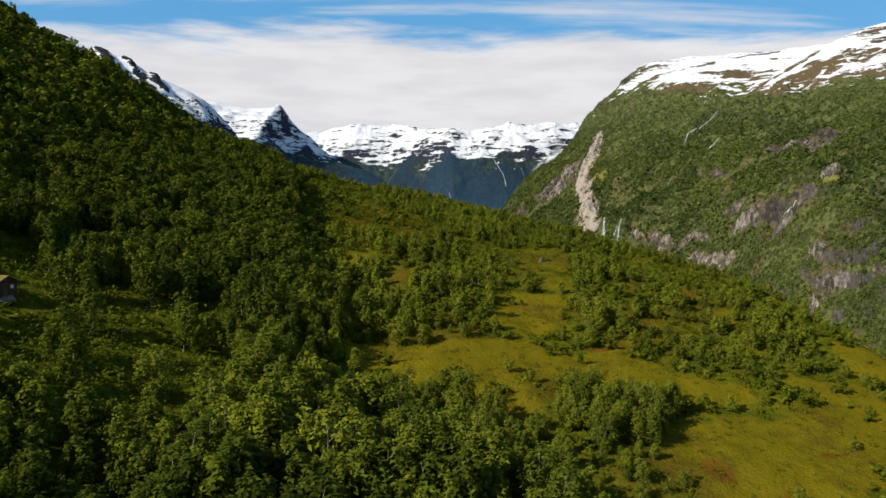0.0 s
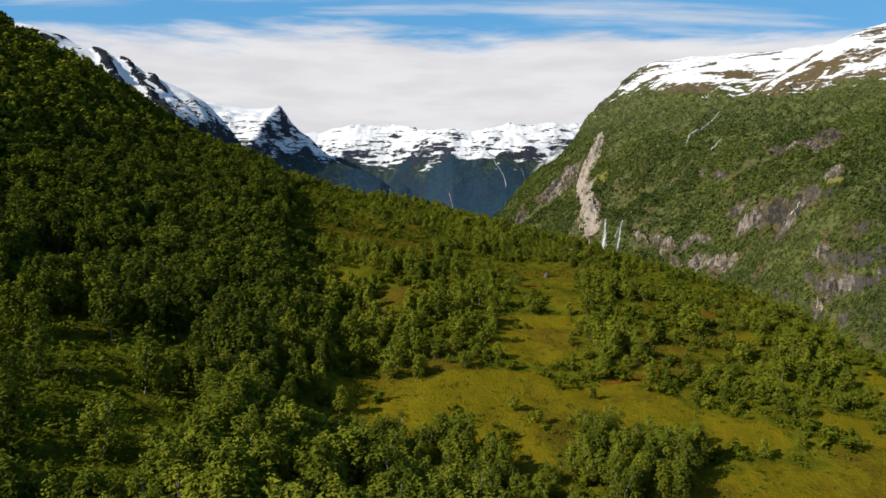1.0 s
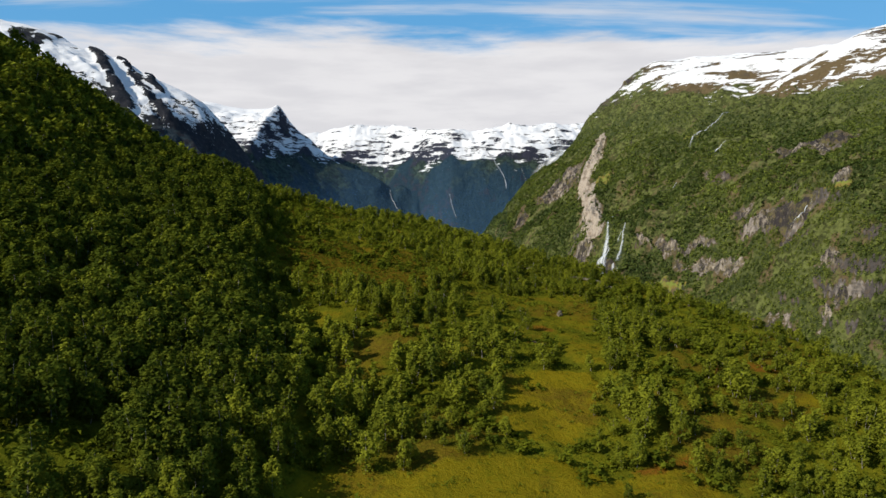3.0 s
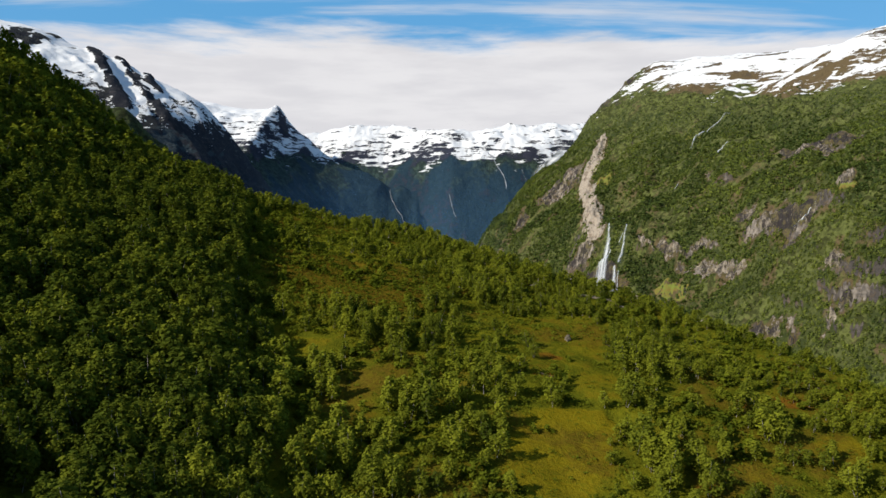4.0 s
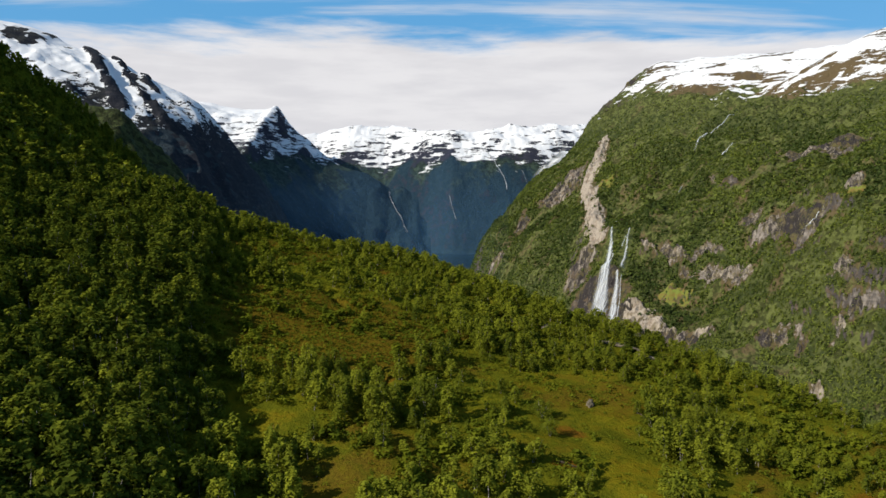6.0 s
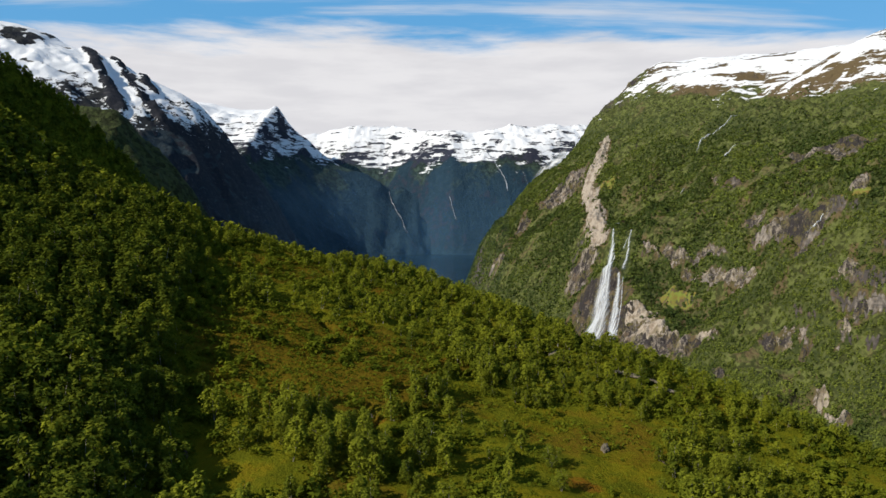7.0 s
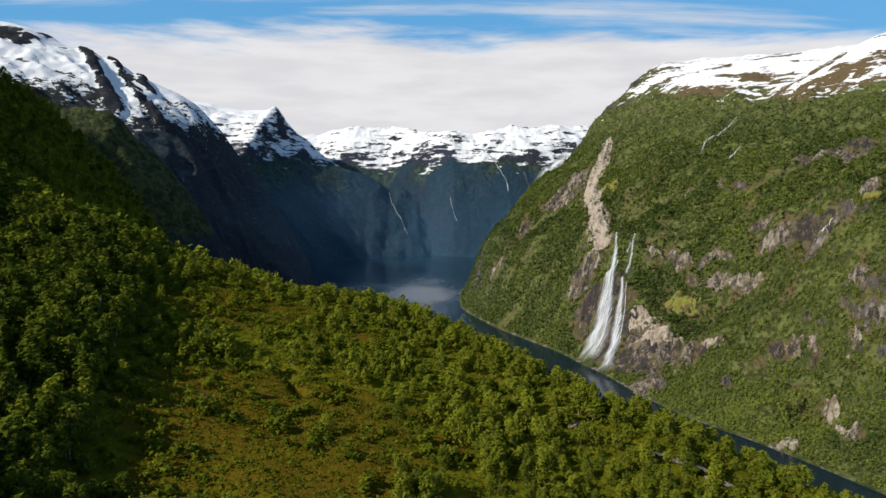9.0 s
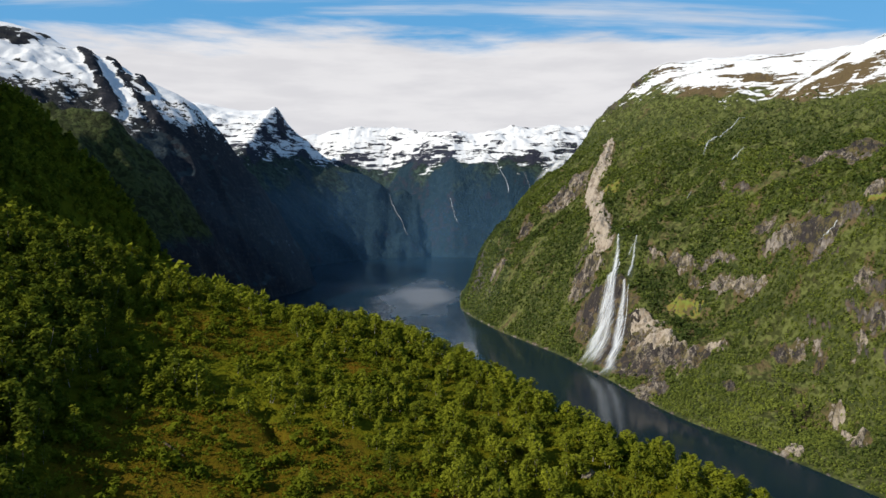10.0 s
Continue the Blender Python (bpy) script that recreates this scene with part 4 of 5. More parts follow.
for mask, kinds, name, label in ((near_, FINE, "shore_wood", "dense green wood on the lower fjord slope"), (~near_, TINY, "mountain_wood", "dense green wood on the fjord mountain slope")):
    forest(name, RX[mask], RY[mask], RZ[mask] - 2.6, RH[mask], kinds, 42, label, bark=False, wide=1.3, leaf=SLOPE_LEAF, tint=RT[mask], vary=0.11)

# bushes on the open hillside
BX, BY, br = scatter(-70, 112, 100, 318, 2.5, lambda x, y: np.maximum(0.62 * smooth(-0.15, 0.15, fbm(x + 300, y, 16, 3)), 0.8 * smooth(10, 5, np.abs(x - wood_edge(y) - 4)) * (y > 150)) * (1 - 0.85 * meadow_at(x, y) * (1 - 0.7 * spots(x, y, HEATHS))) * (x > wood_edge(y) - 4) * (y < rim(x) + 14) * (x < 0.7 * y) * (gully(x, y) < 0.02), 61)
BOSK = [birch(600 + k, 7.0, 3.7, 3, 9, 99, 1.25, limbs=False, low=0.04) for k in range(6)]
forest("birch_bushes", BX, BY, hill(BX, BY) - 0.1, br.uniform(1.0, 2.5, len(BX)), BOSK, 62, "low rounded green birch bushes on the open hillside", bark=False, leaf=SHRUB, tint=0.05)

# low growth on the hill
UX, UY, ur = scatter(-100, 112, 78, 320, 1.45, lambda x, y: (0.62 - 0.34 * meadow_at(x, y)) * (y < rim(x) + 12) * (1 - 0.6 * smooth(-2, -12, x - wood_edge(y)) * (1 - meadow_at(x, y))) + 0.3 * smooth(12, 4, np.abs(x - wood_edge(y) - 3)) + 0.45 * meadow_at(x, y) * (x < -30) * (y < 150) + 0.15 * smooth(190, 215, y) * (x > wood_edge(y)) + 0.6 * spots(x, y, HEATHS), 51)
BUSH = []
for k in range(6):
    q = np.random.default_rng(500 + k)
    n = 17
    pos = np.stack([q.normal(0, 0.42, n), q.normal(0, 0.42, n), q.uniform(0.04, 0.62, n)], 1)
    nor = q.normal(0, 0.5, (n, 3)) + (0, 0, 0.8)
    nor /= np.linalg.norm(nor, axis=1)[:, None]
    t = np.cross(nor, q.normal(0, 1, (n, 3)))
    t /= np.linalg.norm(t, axis=1)[:, None]
    b = np.cross(nor, t)
    sz = q.uniform(0.15, 0.29, (n, 1))
    quad = np.stack([pos - t * sz, pos + t * sz - b * sz * 0.3, pos + b * sz * 1.1], 1).reshape(-1, 3)
    BUSH.append(quad)
pick, turn = ur.integers(0, 6, len(UX)), ur.uniform(0, 6.28, len(UX))
scale = ur.uniform(0.45, 1.35, len(UX)) * (1 - 0.4 * meadow_at(UX, UY) * (UX > -30) * (UY < 200)) * (1 + 0.5 * (UX < -30) * (UY < 150))
UZ = hill(UX, UY)
pts = np.stack(BUSH)[pick]
c, s_ = (np.cos(turn) * scale)[:, None], (np.sin(turn) * scale)[:, None]
V = np.stack([UX[:, None] + pts[..., 0] * c - pts[..., 1] * s_, UY[:, None] + pts[..., 0] * s_ + pts[..., 1] * c, UZ[:, None] + pts[..., 2] * scale[:, None]], -1).reshape(-1, 3)
tone = np.repeat(ur.normal(0.45, 0.11, len(UX)) + 0.10 * spots(UX, UY, MEADOWS + GLADES) - 0.05 * spots(UX, UY, HEATHS), pts.shape[1])
under = new("undergrowth", mesh_of("undergrowth", V, np.arange(len(V)).reshape(-1, 3), SHRUB, {"tint": tone}, False))
tagged(under, "low green shrubs and herbs on the hillside", "undergrowth", kind="stuff")


# ---------------------------------------------------------------- bare cliffs across the fjord
def cliff_material():
    m, N = material("cliff_rock")
    pos = N.add("ShaderNodeNewGeometry").outputs["Position"]
    streak = N.noise(N.scaled(pos, 0.16, 0.16, 0.03), 1.0, 7.0, 0.7)
    fine = N.noise(pos, 0.35, 5.0, 0.65)
    mid = N.noise(pos, 0.06, 4.0, 0.6)
    tone = N.math("ADD", N.math("ADD", N.math("MULTIPLY", streak, 0.6), N.math("MULTIPLY", fine, 0.4)), N.math("MULTIPLY", N.math("SUBTRACT", N.attr("pale"), 0.5), 0.34))
    c = N.mix(N.ramp(tone, 0.40, 0.63), (0.034, 0.029, 0.030), (0.38, 0.325, 0.265))
    c = N.mix(N.math("MULTIPLY", N.ramp(mid, 0.50, 0.62), 0.55), c, (0.155, 0.108, 0.070))
    moss = N.math("MULTIPLY", N.ramp(N.math("ADD", N.math("MULTIPLY", fine, 0.5), N.math("MULTIPLY", mid, 0.5)), 0.46, 0.58), N.attr("moss"))
    c = N.mix(moss, c, N.mix(fine, (0.075, 0.095, 0.022), (0.150, 0.120, 0.034)))
    crack = N.noise(N.scaled(pos, 0.32, 0.32, 0.07), 1.0, 6.0, 0.7)
    c = N.mix(N.ramp(crack, 0.44, 0.34, 0.0, 0.85), c, (0.022, 0.019, 0.018))
    finish(N, c, 0.9, N.math("ADD", streak, fine), 0.9, 1.6, 0.2)
    return m


CLIFF = cliff_material()


def cell(i, j):
    return PERM[(PERM[i % 512] + j) % 512] / 511.0


def cliff(cx, cy, la, lb, pale, growth=0.05):
    """A patch of jointed rock standing proud of the slope."""
    n, m_ = max(12, int(2.7 * la / 2.5)), max(10, int(3.0 * lb / 1.55))
    A, B = np.meshgrid(np.linspace(-1.35, 1.35, n) * la, np.linspace(-1.5, 1.5, m_) * lb)
    X, Y = cx + A * -0.547 + B * 0.837, cy + A * 0.837 + B * 0.547
    r = np.hypot(A / la, B / lb) + 0.42 * fbm(X, Y, 34, 5, 0.6) + 0.25 * fbm(A / 3.0, B, 12, 3)
    wa, wb = A + 2.5 * fbm(X, Y, 12, 2), B + 2.5 * fbm(X + 90, Y, 12, 2)
    blocks = 0.6 * cell(np.floor(wa / 6.5).astype(int) + 77, np.floor(wb / 5.0).astype(int) + 31) + 0.4 * cell(np.floor(wa / 2.9).astype(int) + 11, np.floor(wb / 3.0).astype(int) + 5)
    core = smooth(1.08, 0.55, r)
    Z = right_height(X, Y) - 3.2 + 5.2 * core + 2.8 * blocks * smooth(1.1, 0.8, r) + 0.8 * fbm(X, Y, 6, 3)
    idx = np.arange(A.size).reshape(A.shape)
    F = np.stack([idx[:-1, :-1], idx[:-1, 1:], idx[1:, 1:], idx[1:, :-1]], -1).reshape(-1, 4)
    tone = pale + 0.5 * (blocks - 0.5) + 0.25 * fbm(X, Y, 25, 3)
    me = mesh_of("cliff", np.stack([X, Y, Z], -1).reshape(-1, 3), F, CLIFF, {"pale": tone, "moss": (growth + (0.85 - growth) * smooth(0.25, 0.85, r)) * (1 - 0.6 * pale)}, False)
    return part("cliff", me, mountain_right, "bare jointed grey-brown rock face")


def chute(line, h0, h1, pale):
    """A strip of scree and rock down a gully, a little proud of the slope."""
    P = np.array(line, float)
    run = np.concatenate([[0], np.cumsum(np.hypot(*np.diff(P, axis=0).T))])
    t = np.linspace(0, run[-1], max(20, int(run[-1] / 3.0)))
    w = np.linspace(-1.6, 1.6, 34)
    cx, cy = np.interp(t, run, P[:, 0]), np.interp(t, run, P[:, 1])
    gx, gy = np.gradient(cx), np.gradient(cy)
    n = np.hypot(gx, gy)
    half = h0 + (h1 - h0) * t / run[-1]
    W = w[None] * half[:, None]
    X, Y = cx[:, None] + W * (gy / n)[:, None], cy[:, None] - W * (gx / n)[:, None]
    ends = np.maximum(smooth(0.12, 0.0, t / run[-1]), smooth(0.9, 1.0, t / run[-1]))[:, None]
    r = np.abs(w)[None] + 0.5 * ends + 0.55 * fbm(X, Y, 30, 5, 0.6)
    ridges = fbm(W / 1.0, t[:, None] / 5.0, 7, 4, ridged=True)
    Z = right_height(X, Y) - 3.0 + 4.6 * smooth(1.05, 0.7, r) + (2.2 - 1.4 * pale) * ridges * smooth(1.1, 0.8, r)
    idx = np.arange(X.size).reshape(X.shape)
    F = np.stack([idx[:-1, :-1], idx[:-1, 1:], idx[1:, 1:], idx[1:, :-1]], -1).reshape(-1, 4)
    me = mesh_of("chute", np.stack([X, Y, Z], -1).reshape(-1, 3), F, CLIFF, {"pale": pale + 0.25 * ridges - 0.1, "moss": 0.5 * smooth(0.4, 1.0, r)}, False)
    return part("chute", me, mountain_right, "pale scree gully with bare rock")


for spec in CLIFFS:
    cliff(*spec)
for spec in CHUTES:
    chute(*spec)
for px, py, la, lb, tone in LEDGES:
    cliff(px, py, la * 1.1, lb * 0.8, tone * 0.7, 0.30)

def sward_material():
    m, N = material("bright_mountain_grass")
    pos = N.add("ShaderNodeNewGeometry").outputs["Position"]
    n = N.noise(pos, 0.12, 5.0, 0.6)
    finish(N, N.mix(N.ramp(n, 0.38, 0.62), (0.170, 0.130, 0.036), (0.150, 0.180, 0.036)), 0.95, n, 0.5, 1.0, 0.1)
    return m


SWARD = sward_material()


def sward(cx, cy, la, lb):
    """A sunny grass clearing in the mountain wood."""
    A, B = np.meshgrid(np.linspace(-1.3, 1.3, 34) * la, np.linspace(-1.3, 1.3, 22) * lb)
    X, Y = cx + A * -0.547 + B * 0.837, cy + A * 0.837 + B * 0.547
    r = np.hypot(A / la, B / lb) + 1.0 * fbm(X, Y, 20, 4, 0.6)
    Z = right_height(X, Y) - 1.6 + 2.8 * smooth(1.0, 0.8, r)
    idx = np.arange(A.size).reshape(A.shape)
    F = np.stack([idx[:-1, :-1], idx[:-1, 1:], idx[1:, 1:], idx[1:, :-1]], -1).reshape(-1, 4)
    return part("clearing", mesh_of("clearing", np.stack([X, Y, Z], -1).reshape(-1, 3), F, SWARD), mountain_right, "bright yellow-green grass clearing")


for spec in ((455, 1424, 34, 13), (430, 1865, 24, 9), (697, 1244, 26, 9), (640, 1835, 20, 8)):
    sward(*spec)


# ---------------------------------------------------------------- waterfalls
def foam_material():
    m, N = material("falling_water")
    uv = N.add("ShaderNodeCombineXYZ", inputs={0: N.attr("across"), 1: N.attr("along"), 2: 0.0}).outputs[0]
    threads = N.noise(N.scaled(uv, 0.60, 0.018, 1.0), 1.0, 6.0, 0.75)
    side = N.attr("edge")
    p = N.add("ShaderNodeBsdfDiffuse", inputs={"Color": (0.80, 0.85, 0.92, 1)})
    hole = N.add("ShaderNodeBsdfTransparent")
    fac = N.ramp(N.math("ADD", threads, N.math("MULTIPLY", side, 0.24)), 0.49, 0.98, 0.0, 0.86)
    s = N.add("ShaderNodeMixShader", inputs={0: fac, 1: hole.outputs[0], 2: p.outputs[0]})
    N.add("ShaderNodeOutputMaterial", inputs={"Surface": s.outputs[0]})
    return m


FOAM = foam_material()


def fall_strand(path, w0, w1, height, seed, lift=3.0, rows=46, cols=9, full=0.0):
    """A ribbon of falling water over the rock: path in plan, width from top to foot."""
    r = np.random.default_rng(seed)
    path = np.array(path, float)
    t = np.linspace(0, 1, rows)
    k = np.linspace(0, 1, len(path))
    cx, cy = curve(t, k, path[:, 0]), curve(t, k, path[:, 1])
    wob = perlin(t * 5 + seed, 0.5 + seed) * (w0 + (w1 - w0) * t) * 0.3
    cx, cy = cx + wob * 0.6, cy - wob * 0.5
    w = (w0 + (w1 - w0) * t ** 1.1) * (1 + 0.25 * perlin(t * 9, seed + 0.3))
    u = np.linspace(-1, 1, cols)
    # across: along the shore
    X = cx[:, None] + 0.5 * w[:, None] * u * -0.6
    Y = cy[:, None] + 0.5 * w[:, None] * u * 0.8
    Z = height(X, Y)
    Z = np.minimum(Z, np.minimum.accumulate(Z.max(axis=1))[:, None]) + lift * (1.2 - u**2)
    run = np.concatenate([[0], np.cumsum(np.sqrt(np.diff(cx)**2 + np.diff(cy)**2 + np.diff(Z[:, cols // 2])**2))])
    idx = np.arange(rows * cols).reshape(rows, cols)
    F = np.stack([idx[:-1, :-1], idx[:-1, 1:], idx[1:, 1:], idx[1:, :-1]], -1).reshape(-1, 4)
    edge = (1 - np.abs(u))[None] * np.ones((rows, 1)) * (1 - 0.8 * smooth(0.88, 1.0, t))[:, None] + full
    across = X * -0.6 + Y * 0.8 + seed * 13.0
    return mesh_of("strand", np.stack([X, Y, Z], -1).reshape(-1, 3), F, FOAM, {"edge": edge, "across": across, "along": run[:, None] * np.ones((1, cols))})


def waterfall(strands, height, label, lift=4.0, full=0.0):
    thing = new("waterfall")
    for n, (path, w0, w1) in enumerate(strands):
        part("strand", fall_strand(path, w0, w1, height, n + 1, lift, full=full), thing)
    return tagged(thing, label, "waterfall")


waterfall([
    ([(383, 1633), (356, 1565), (336, 1537), (311, 1507), (279, 1463)], 10, 56),
    ([(372, 1574), (354, 1545), (334, 1506), (312, 1473), (287, 1446)], 6, 46),
    ([(378, 1600), (352, 1552), (328, 1515), (300, 1470)], 6, 60),
], right_height, "tall white waterfall spreading down a dark cliff", 8.0)
waterfall([
    ([(369, 1530), (360, 1501), (342, 1455), (323, 1415), (297, 1386)], 10, 44),
    ([(371, 1526), (356, 1486), (338, 1446), (308, 1398)], 8, 34),
    ([(375, 1511), (367, 1486), (353, 1448), (338, 1418)], 4, 7),
    ([(419, 1617), (403, 1575), (390, 1550), (378, 1527)], 7, 11),
    ([(403, 1588), (396, 1580), (390, 1572)], 3, 7),
], right_height, "white waterfall in thin parallel strands", 8.0)
waterfall([([(434, 1738), (420, 1700), (407, 1670), (397, 1656)], 4, 9)], right_height, "short white upper cascade among trees", 9.0, 0.5)
waterfall([([(762, 1842), (743, 1850), (710, 1847), (667, 1831), (644, 1820), (624, 1794)], 4, 9)], right_height, "thin snowmelt stream down the green slope")

waterfall([([(262, 4385), (285, 4345), (300, 4318), (330, 4268), (345, 4240), (376, 4187), (380, 4150)], 10, 16)], plateau_height, "long thin waterfall on the distant dark wall", 6.0, 0.4)
waterfall([([(-330, 4330), (-300, 4220), (-274, 4147), (-252, 4124), (-238, 4107), (-203, 4050)], 4, 9)], peak_height, "thin waterfall down the dark far flank", 6.0, 0.4)
waterfall([([(37, 4138), (48, 4100), (59, 4069), (81, 4031)], 4, 7)], plateau_height, "short thin waterfall on the distant dark wall", 6.0, 0.4)
waterfall([([(474, 4235), (500, 4190), (520, 4150)], 4, 6)], plateau_height, "faint thin waterfall beside the snowline", 6.0)
waterfall([([(-590, 2690), (-570, 2680), (-548, 2672)], 3, 6)], left_height, "short thin waterfall low on the dark wall", 3.0)
waterfall([([(661, 1275), (651, 1275), (640, 1276), (632, 1286)], 2, 5)], right_height, "broken white trickle over a dark rock face", 3.0)
waterfall([([(668, 1676), (652, 1676), (640, 1670)], 4, 8)], right_height, "small white stream among green shrubs")
waterfall([([(557, 1684), (550, 1677), (543, 1671)], 2, 4)], right_height, "tiny white stream on the wooded slope")


# ---------------------------------------------------------------- small things on the hill
def stone_material(name, a, b, scale):
    m, N = material(name)
    pos = N.add("ShaderNodeTexCoord").outputs["Object"]
    n = N.noise(pos, scale, 6.0, 0.65)
    lichen = N.noise(pos, scale * 3.5, 4.0, 0.6)
    c = N.mix(N.ramp(n, 0.36, 0.64), a, b)
    finish(N, N.mix(N.math("MULTIPLY", N.ramp(lichen, 0.56, 0.70), 0.6), c, (0.12, 0.13, 0.05)), 0.9, n, 0.6, 0.08)
    return m


STONE = stone_material("grey_lichen_stone", (0.09, 0.076, 0.058), (0.21, 0.178, 0.132), 1.3)
WOOD = stone_material("weathered_wood", (0.045, 0.032, 0.020), (0.100, 0.074, 0.048), 3.0)
RED = stone_material("brown_stained_boards", (0.07, 0.026, 0.017), (0.13, 0.05, 0.03), 2.2)
SOD = stone_material("dry_sod_roof", (0.16, 0.10, 0.025), (0.26, 0.18, 0.05), 1.4)
PALE = stone_material("white_painted_wood", (0.55, 0.54, 0.50), (0.72, 0.71, 0.68), 3.0)


def lump(name, size, seed, mat, rough=0.28):
    """A weathered stone: a ball pushed about by noise, flat below."""
    bm = bmesh.new()
    bmesh.ops.create_icosphere(bm, subdivisions=3, radius=1.0)
    for v in bm.verts:
        p = v.co.copy()
        k = 1 + rough * noise.fractal(p * 1.3 + Vector((seed, 0, 0)), 1.0, 2.0, 4) + 0.18 * noise.cell(p * 1.7 + Vector((0, seed, 0)))
        v.co = Vector((p.x * size[0], p.y * size[1], max(p.z, -0.45) * size[2])) * k
    me = bpy.data.meshes.new(name)
    bm.to_mesh(me)
    bm.free()
    me.materials.append(mat)
    return me


def boulder(x, y, size, seed, label):
    ob = new("boulder", lump("boulder", size, seed, STONE))
    ob.matrix_basis = pose(x, y, float(hill(np.array(x), np.array(y))) + size[2] * 0.3, 0, 0, seed * 40)
    return tagged(ob, label, "rock")


boulder(29.0, 202.0, (0.75, 0.6, 0.85), 1, "pale grey boulder standing in the meadow grass")
boulder(-53.0, 111.0, (0.8, 0.6, 0.5), 2, "grey boulder among green herbs")
boulder(-51.7, 110.4, (0.5, 0.5, 0.4), 3, "small grey boulder beside a larger one")
boulder(-8.9, 206.5, (1.0, 0.7, 0.6), 4, "reddish grey boulder above a ditch")
boulder(57.1, 175.7, (0.9, 0.7, 0.5), 5, "flat pale stone in russet grass")
boulder(26.4, 237.5, (1.3, 0.8, 0.5), 6, "pale weathered boulder among birches on the brink")
boulder(62.0, 132.0, (0.6, 0.5, 0.4), 7, "small stone on the grassy slope")


def slab(x, y, length, seed, label):
    ob = new("rock_ledge", lump("rock_ledge", (length, 0.7, 0.40), seed, STONE, 0.16))
    ob.matrix_basis = pose(x, y, float(hill(np.array(x), np.array(y))) + 0.25, 0, 6, -36)
    return tagged(ob, label, "rock")


slab(40.2, 226.0, 4.4, 8, "long bare grey rock ledge on the brink")
slab(45.0, 222.0, 2.2, 9, "low grey rock ledge below birches")


def log(ax, ay, bx, by, radius, seed, label):
    """A fallen trunk lying on the ground with snapped branch stubs."""
    r = np.random.default_rng(seed)
    a, b = Vector((ax, ay, float(hill(np.array(ax), np.array(ay))))), Vector((bx, by, float(hill(np.array(bx), np.array(by)))))
    thing = new("fallen_log")
    thing.location = a
    along = (b - a).to_track_quat("Z", "Y").to_matrix().to_4x4()
    n = (b - a).length
    zs = np.linspace(0, n, 7)
    axis = np.stack([0.06 * np.sin(zs), 0.05 * np.cos(zs * 1.3), zs], 1)
    v, q = tube(axis, radius * (1 - 0.5 * zs / n), 8)
    v = [along @ Vector(p) + Vector((0, 0, radius)) for p in v]
    part("stem", mesh_of("stem", v, q, WOOD), thing)
    for k in range(4):
        z0 = n * r.uniform(0.35, 0.95)
        ang = r.uniform(0, 6.28)
        d = np.array([math.cos(ang), math.sin(ang), 0.5])
        v, q = tube([(0, 0, z0), (0, 0, z0) + d * 0.3, (0, 0, z0) + d * r.uniform(0.5, 0.9)], [0.05, 0.035, 0.01], 5)
        v = [along @ Vector(p) + Vector((0, 0, radius)) for p in v]
        part("branch_stub", mesh_of("branch_stub", v, q, WOOD), thing)
    return tagged(thing, label, "log")


log(19.7, 180.5, 22.6, 179.4, 0.20, 1, "fallen grey trunk lying in the brown grass")
log(-34.9, 231.2, -31.2, 229.1, 0.18, 2, "thin fallen trunk lying in heather")
log(36.5, 199.0, 38.0, 196.5, 0.16, 3, "short fallen trunk beside the meadow")

stump = new("tree_stump", lump("tree_stump", (0.42, 0.42, 0.7), 11, WOOD, 0.12))
stump.matrix_basis = pose(-32.8, 189.3, float(hill(np.array(-32.8), np.array(189.3))) + 0.3)
tagged(stump, "dark weathered tree stump at the meadow edge", "stump")


def block(name, size, at, mat, parent, bevel=0.02, label="", tilt=(0, 0, 0)):
    bm = bmesh.new()
    bmesh.ops.create_cube(bm, size=1.0)
    bmesh.ops.scale(bm, vec=size, verts=bm.verts)
    bmesh.ops.bevel(bm, geom=list(bm.edges), offset=bevel, segments=1, affect="EDGES")
    me = bpy.data.meshes.new(name)
    bm.to_mesh(me)
    bm.free()
    me.materials.append(mat)
    ob = part(name, me, parent, label)
    ob.matrix_basis = pose(*at, *tilt)
    return ob


def hut(x, y, turn):
    base = float(hill(np.array(x), np.array(y)))
    h = new("hut")
    h.matrix_basis = pose(x, y, base - 0.3, 0, 0, turn)
    part("foundation", lump("foundation", (2.5, 2.1, 1.1), 13, STONE, 0.06), h, "rough grey fieldstone base")
    for k in range(11):
        z = 0.95 + 0.19 * k
        for side in (-1, 1):
            block("wall_log", (4.0, 0.17, 0.18), (0, side * 1.55, z), RED, h, 0.04)
            block("wall_log", (0.17, 2.93, 0.18), (side * 1.85, 0, z), RED, h, 0.04)
    for side in (-1, 1):
        block("roof", (4.7, 2.25, 0.16), (0, side * 0.98, 3.42), SOD, h, 0.05, "dry grass sod", (-side * 27, 0, 0))
        for n, w in ((0, 2.4), (1, 1.6), (2, 0.8)):
            block("gable_board", (0.12, w, 0.24), (side * 1.85, 0, 3.13 + 0.25 * n), RED, h, 0.02)
    block("door", (0.06, 0.8, 1.7), (1.97, -0.5, 1.8), WOOD, h, 0.02, "weathered plank door")
    block("window", (0.06, 0.55, 0.55), (1.97, 0.75, 2.15), PALE, h, 0.01, "small white-framed window")
    return tagged(h, "small brown log hut with sod roof on stone base", "hut")


hut(-70.0, 107.5, -20)

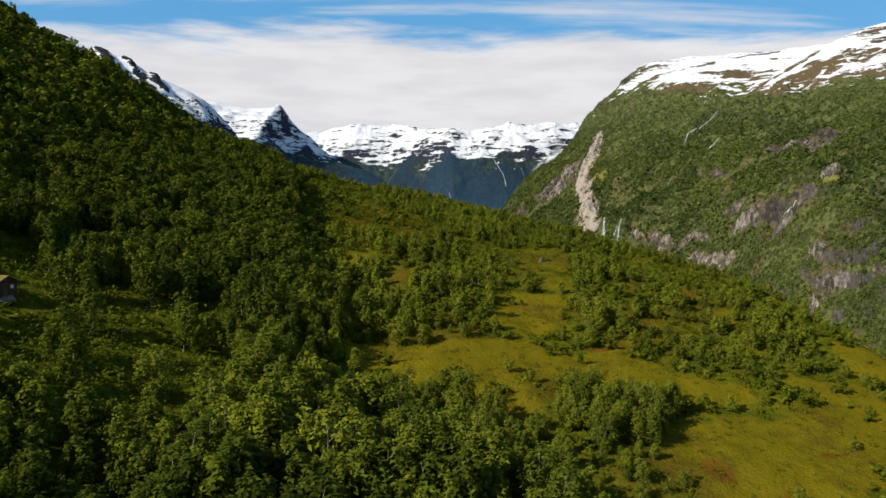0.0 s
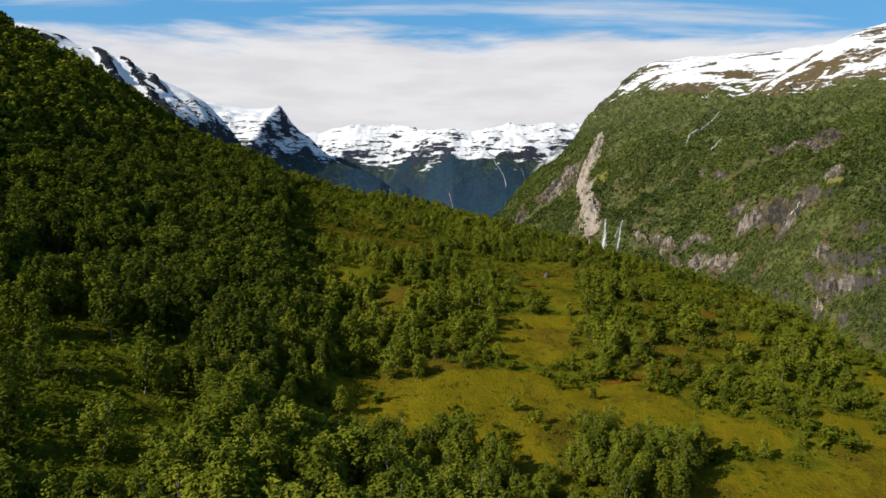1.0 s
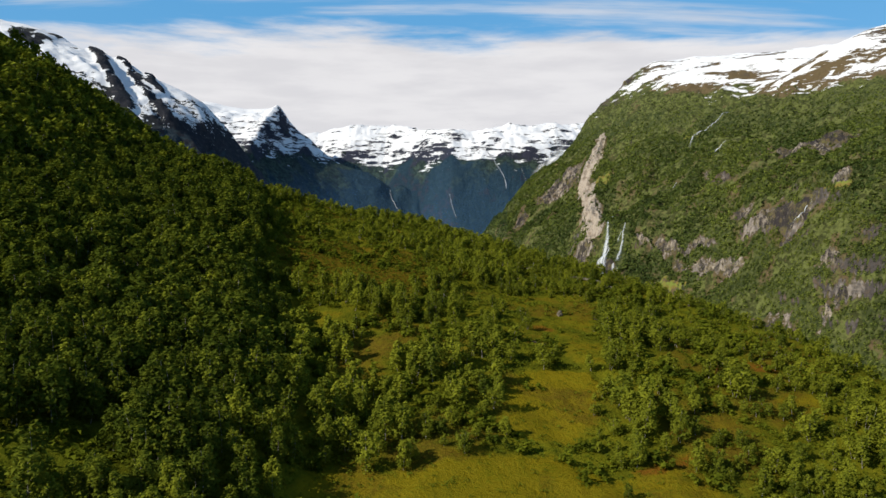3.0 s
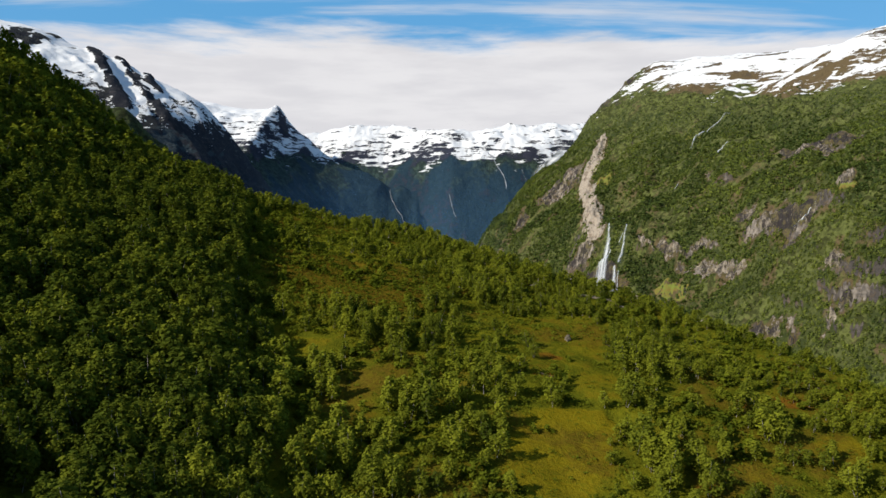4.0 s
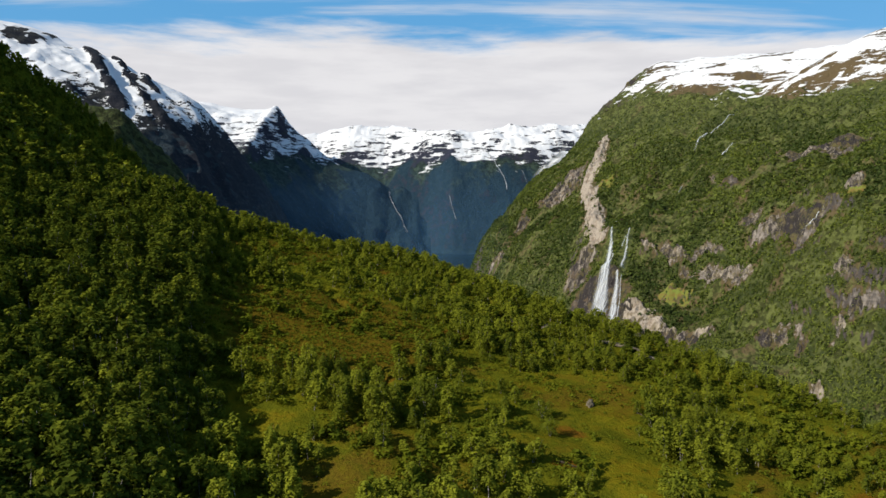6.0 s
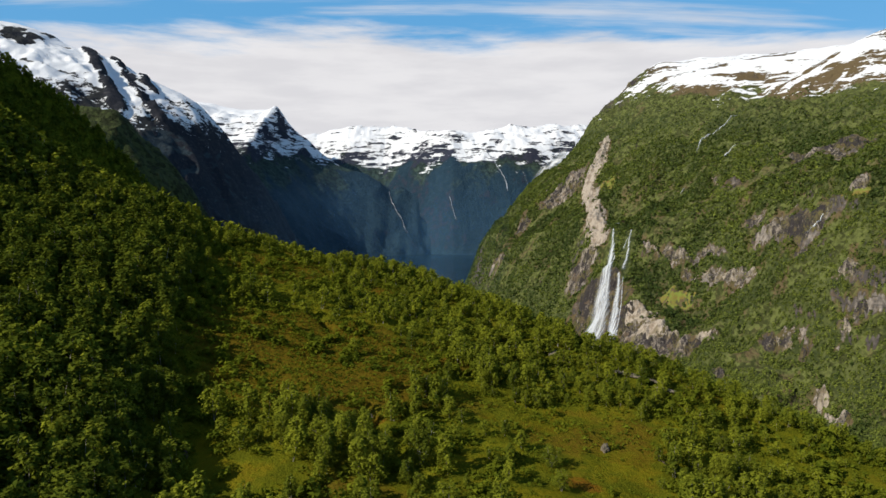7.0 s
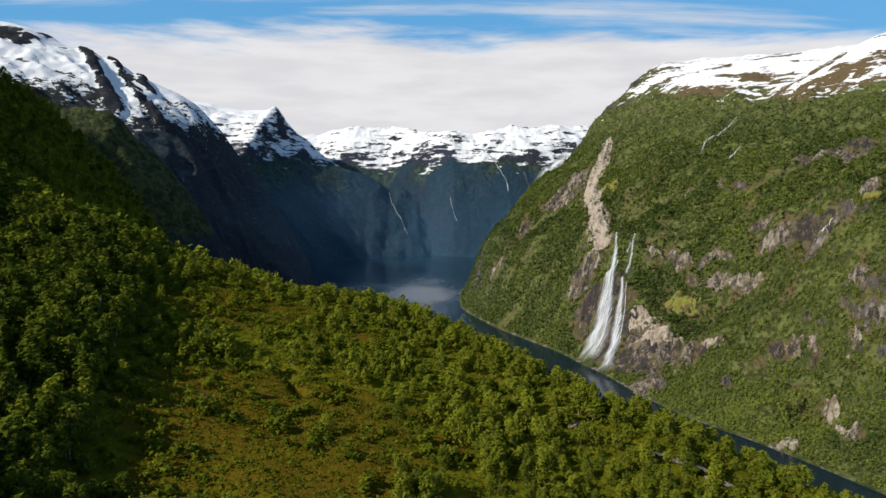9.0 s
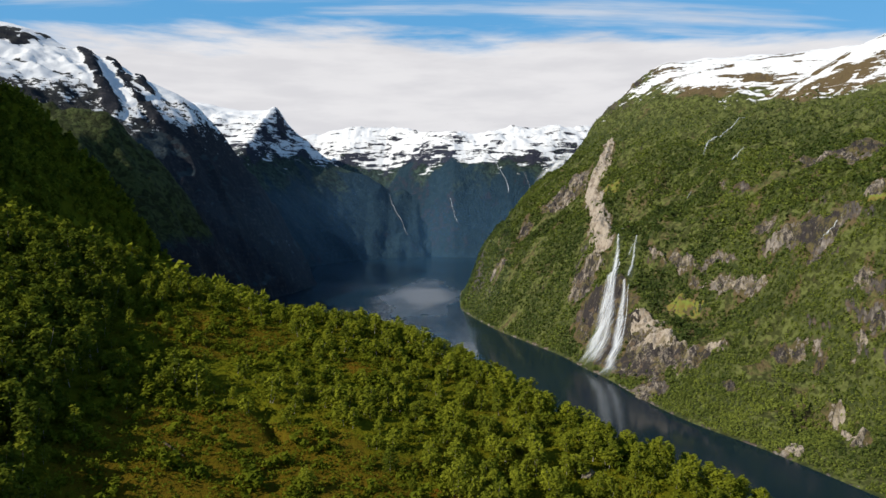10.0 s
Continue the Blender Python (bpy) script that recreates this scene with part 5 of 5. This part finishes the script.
# ---------------------------------------------------------------- drifting mist by the cape
def mist_material():
    m, N = material("thin_mist")
    pos = N.add("ShaderNodeNewGeometry").outputs["Position"]
    puffs = N.noise(N.scaled(pos, 0.02, 0.02, 0.02), 1.0, 6.0, 0.6)
    d = N.add("ShaderNodeBsdfDiffuse", inputs={"Color": (0.8, 0.82, 0.85, 1)})
    hole = N.add("ShaderNodeBsdfTransparent")
    fac = N.math("MULTIPLY", N.ramp(N.math("ADD", N.math("MULTIPLY", puffs, 0.8), N.attr("edge")), 0.55, 1.25), 0.62)
    N.add("ShaderNodeOutputMaterial", inputs={"Surface": N.add("ShaderNodeMixShader", inputs={0: fac, 1: hole.outputs[0], 2: d.outputs[0]}).outputs[0]})
    return m


MIST = mist_material()


def mist(a, b, half, seed, label):
    """A billowing veil of mist from a to b."""
    u, v = np.meshgrid(np.linspace(0, 1, 30), np.linspace(-1, 1, 14))
    a, b = np.array(a, float), np.array(b, float)
    P = a + (b - a) * u[..., None]
    w = half * (0.5 + 0.6 * np.sin(np.pi * u)) * v
    P[..., 2] += w * 0.75
    P[..., 0] -= w * 0.55
    P[..., 1] += 14 * fbm(u * 6 + seed, v * 3, 1.5, 3)
    idx = np.arange(u.size).reshape(u.shape)
    F = np.stack([idx[:-1, :-1], idx[:-1, 1:], idx[1:, 1:], idx[1:, :-1]], -1).reshape(-1, 4)
    edge = np.clip(np.minimum(1 - np.abs(v), 2.2 * np.minimum(u, 1 - u)), 0, 1)
    ob = new("mist", mesh_of("mist", P.reshape(-1, 3), F, MIST, {"edge": edge}))
    return tagged(ob, label, "mist")


mist((330, 2720, 365), (500, 2700, 520), 34, 1, "thin white mist drifting behind the cape")

# ---------------------------------------------------------------- sheets standing in for thin blue haze in the fjord
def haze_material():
    m, N = material("haze_sheet")
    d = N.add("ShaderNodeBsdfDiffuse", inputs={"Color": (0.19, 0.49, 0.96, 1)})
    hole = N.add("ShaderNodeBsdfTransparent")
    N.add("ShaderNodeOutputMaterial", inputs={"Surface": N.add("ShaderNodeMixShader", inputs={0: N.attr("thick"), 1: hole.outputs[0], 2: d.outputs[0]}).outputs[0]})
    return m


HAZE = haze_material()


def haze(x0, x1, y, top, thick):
    """A see-through blue sheet standing in for haze from shore to shore, thinning upwards."""
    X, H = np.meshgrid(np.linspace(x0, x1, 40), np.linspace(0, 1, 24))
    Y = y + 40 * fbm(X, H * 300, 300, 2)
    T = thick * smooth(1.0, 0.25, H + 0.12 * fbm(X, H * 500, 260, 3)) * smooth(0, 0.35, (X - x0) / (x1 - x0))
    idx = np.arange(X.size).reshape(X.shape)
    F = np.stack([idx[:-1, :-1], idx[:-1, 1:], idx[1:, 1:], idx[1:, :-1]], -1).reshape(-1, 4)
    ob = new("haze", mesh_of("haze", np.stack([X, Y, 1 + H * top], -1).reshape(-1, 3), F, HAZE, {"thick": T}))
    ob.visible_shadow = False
    return tagged(ob, "see-through blue sheet standing in for haze over the fjord", "haze", kind="stuff")


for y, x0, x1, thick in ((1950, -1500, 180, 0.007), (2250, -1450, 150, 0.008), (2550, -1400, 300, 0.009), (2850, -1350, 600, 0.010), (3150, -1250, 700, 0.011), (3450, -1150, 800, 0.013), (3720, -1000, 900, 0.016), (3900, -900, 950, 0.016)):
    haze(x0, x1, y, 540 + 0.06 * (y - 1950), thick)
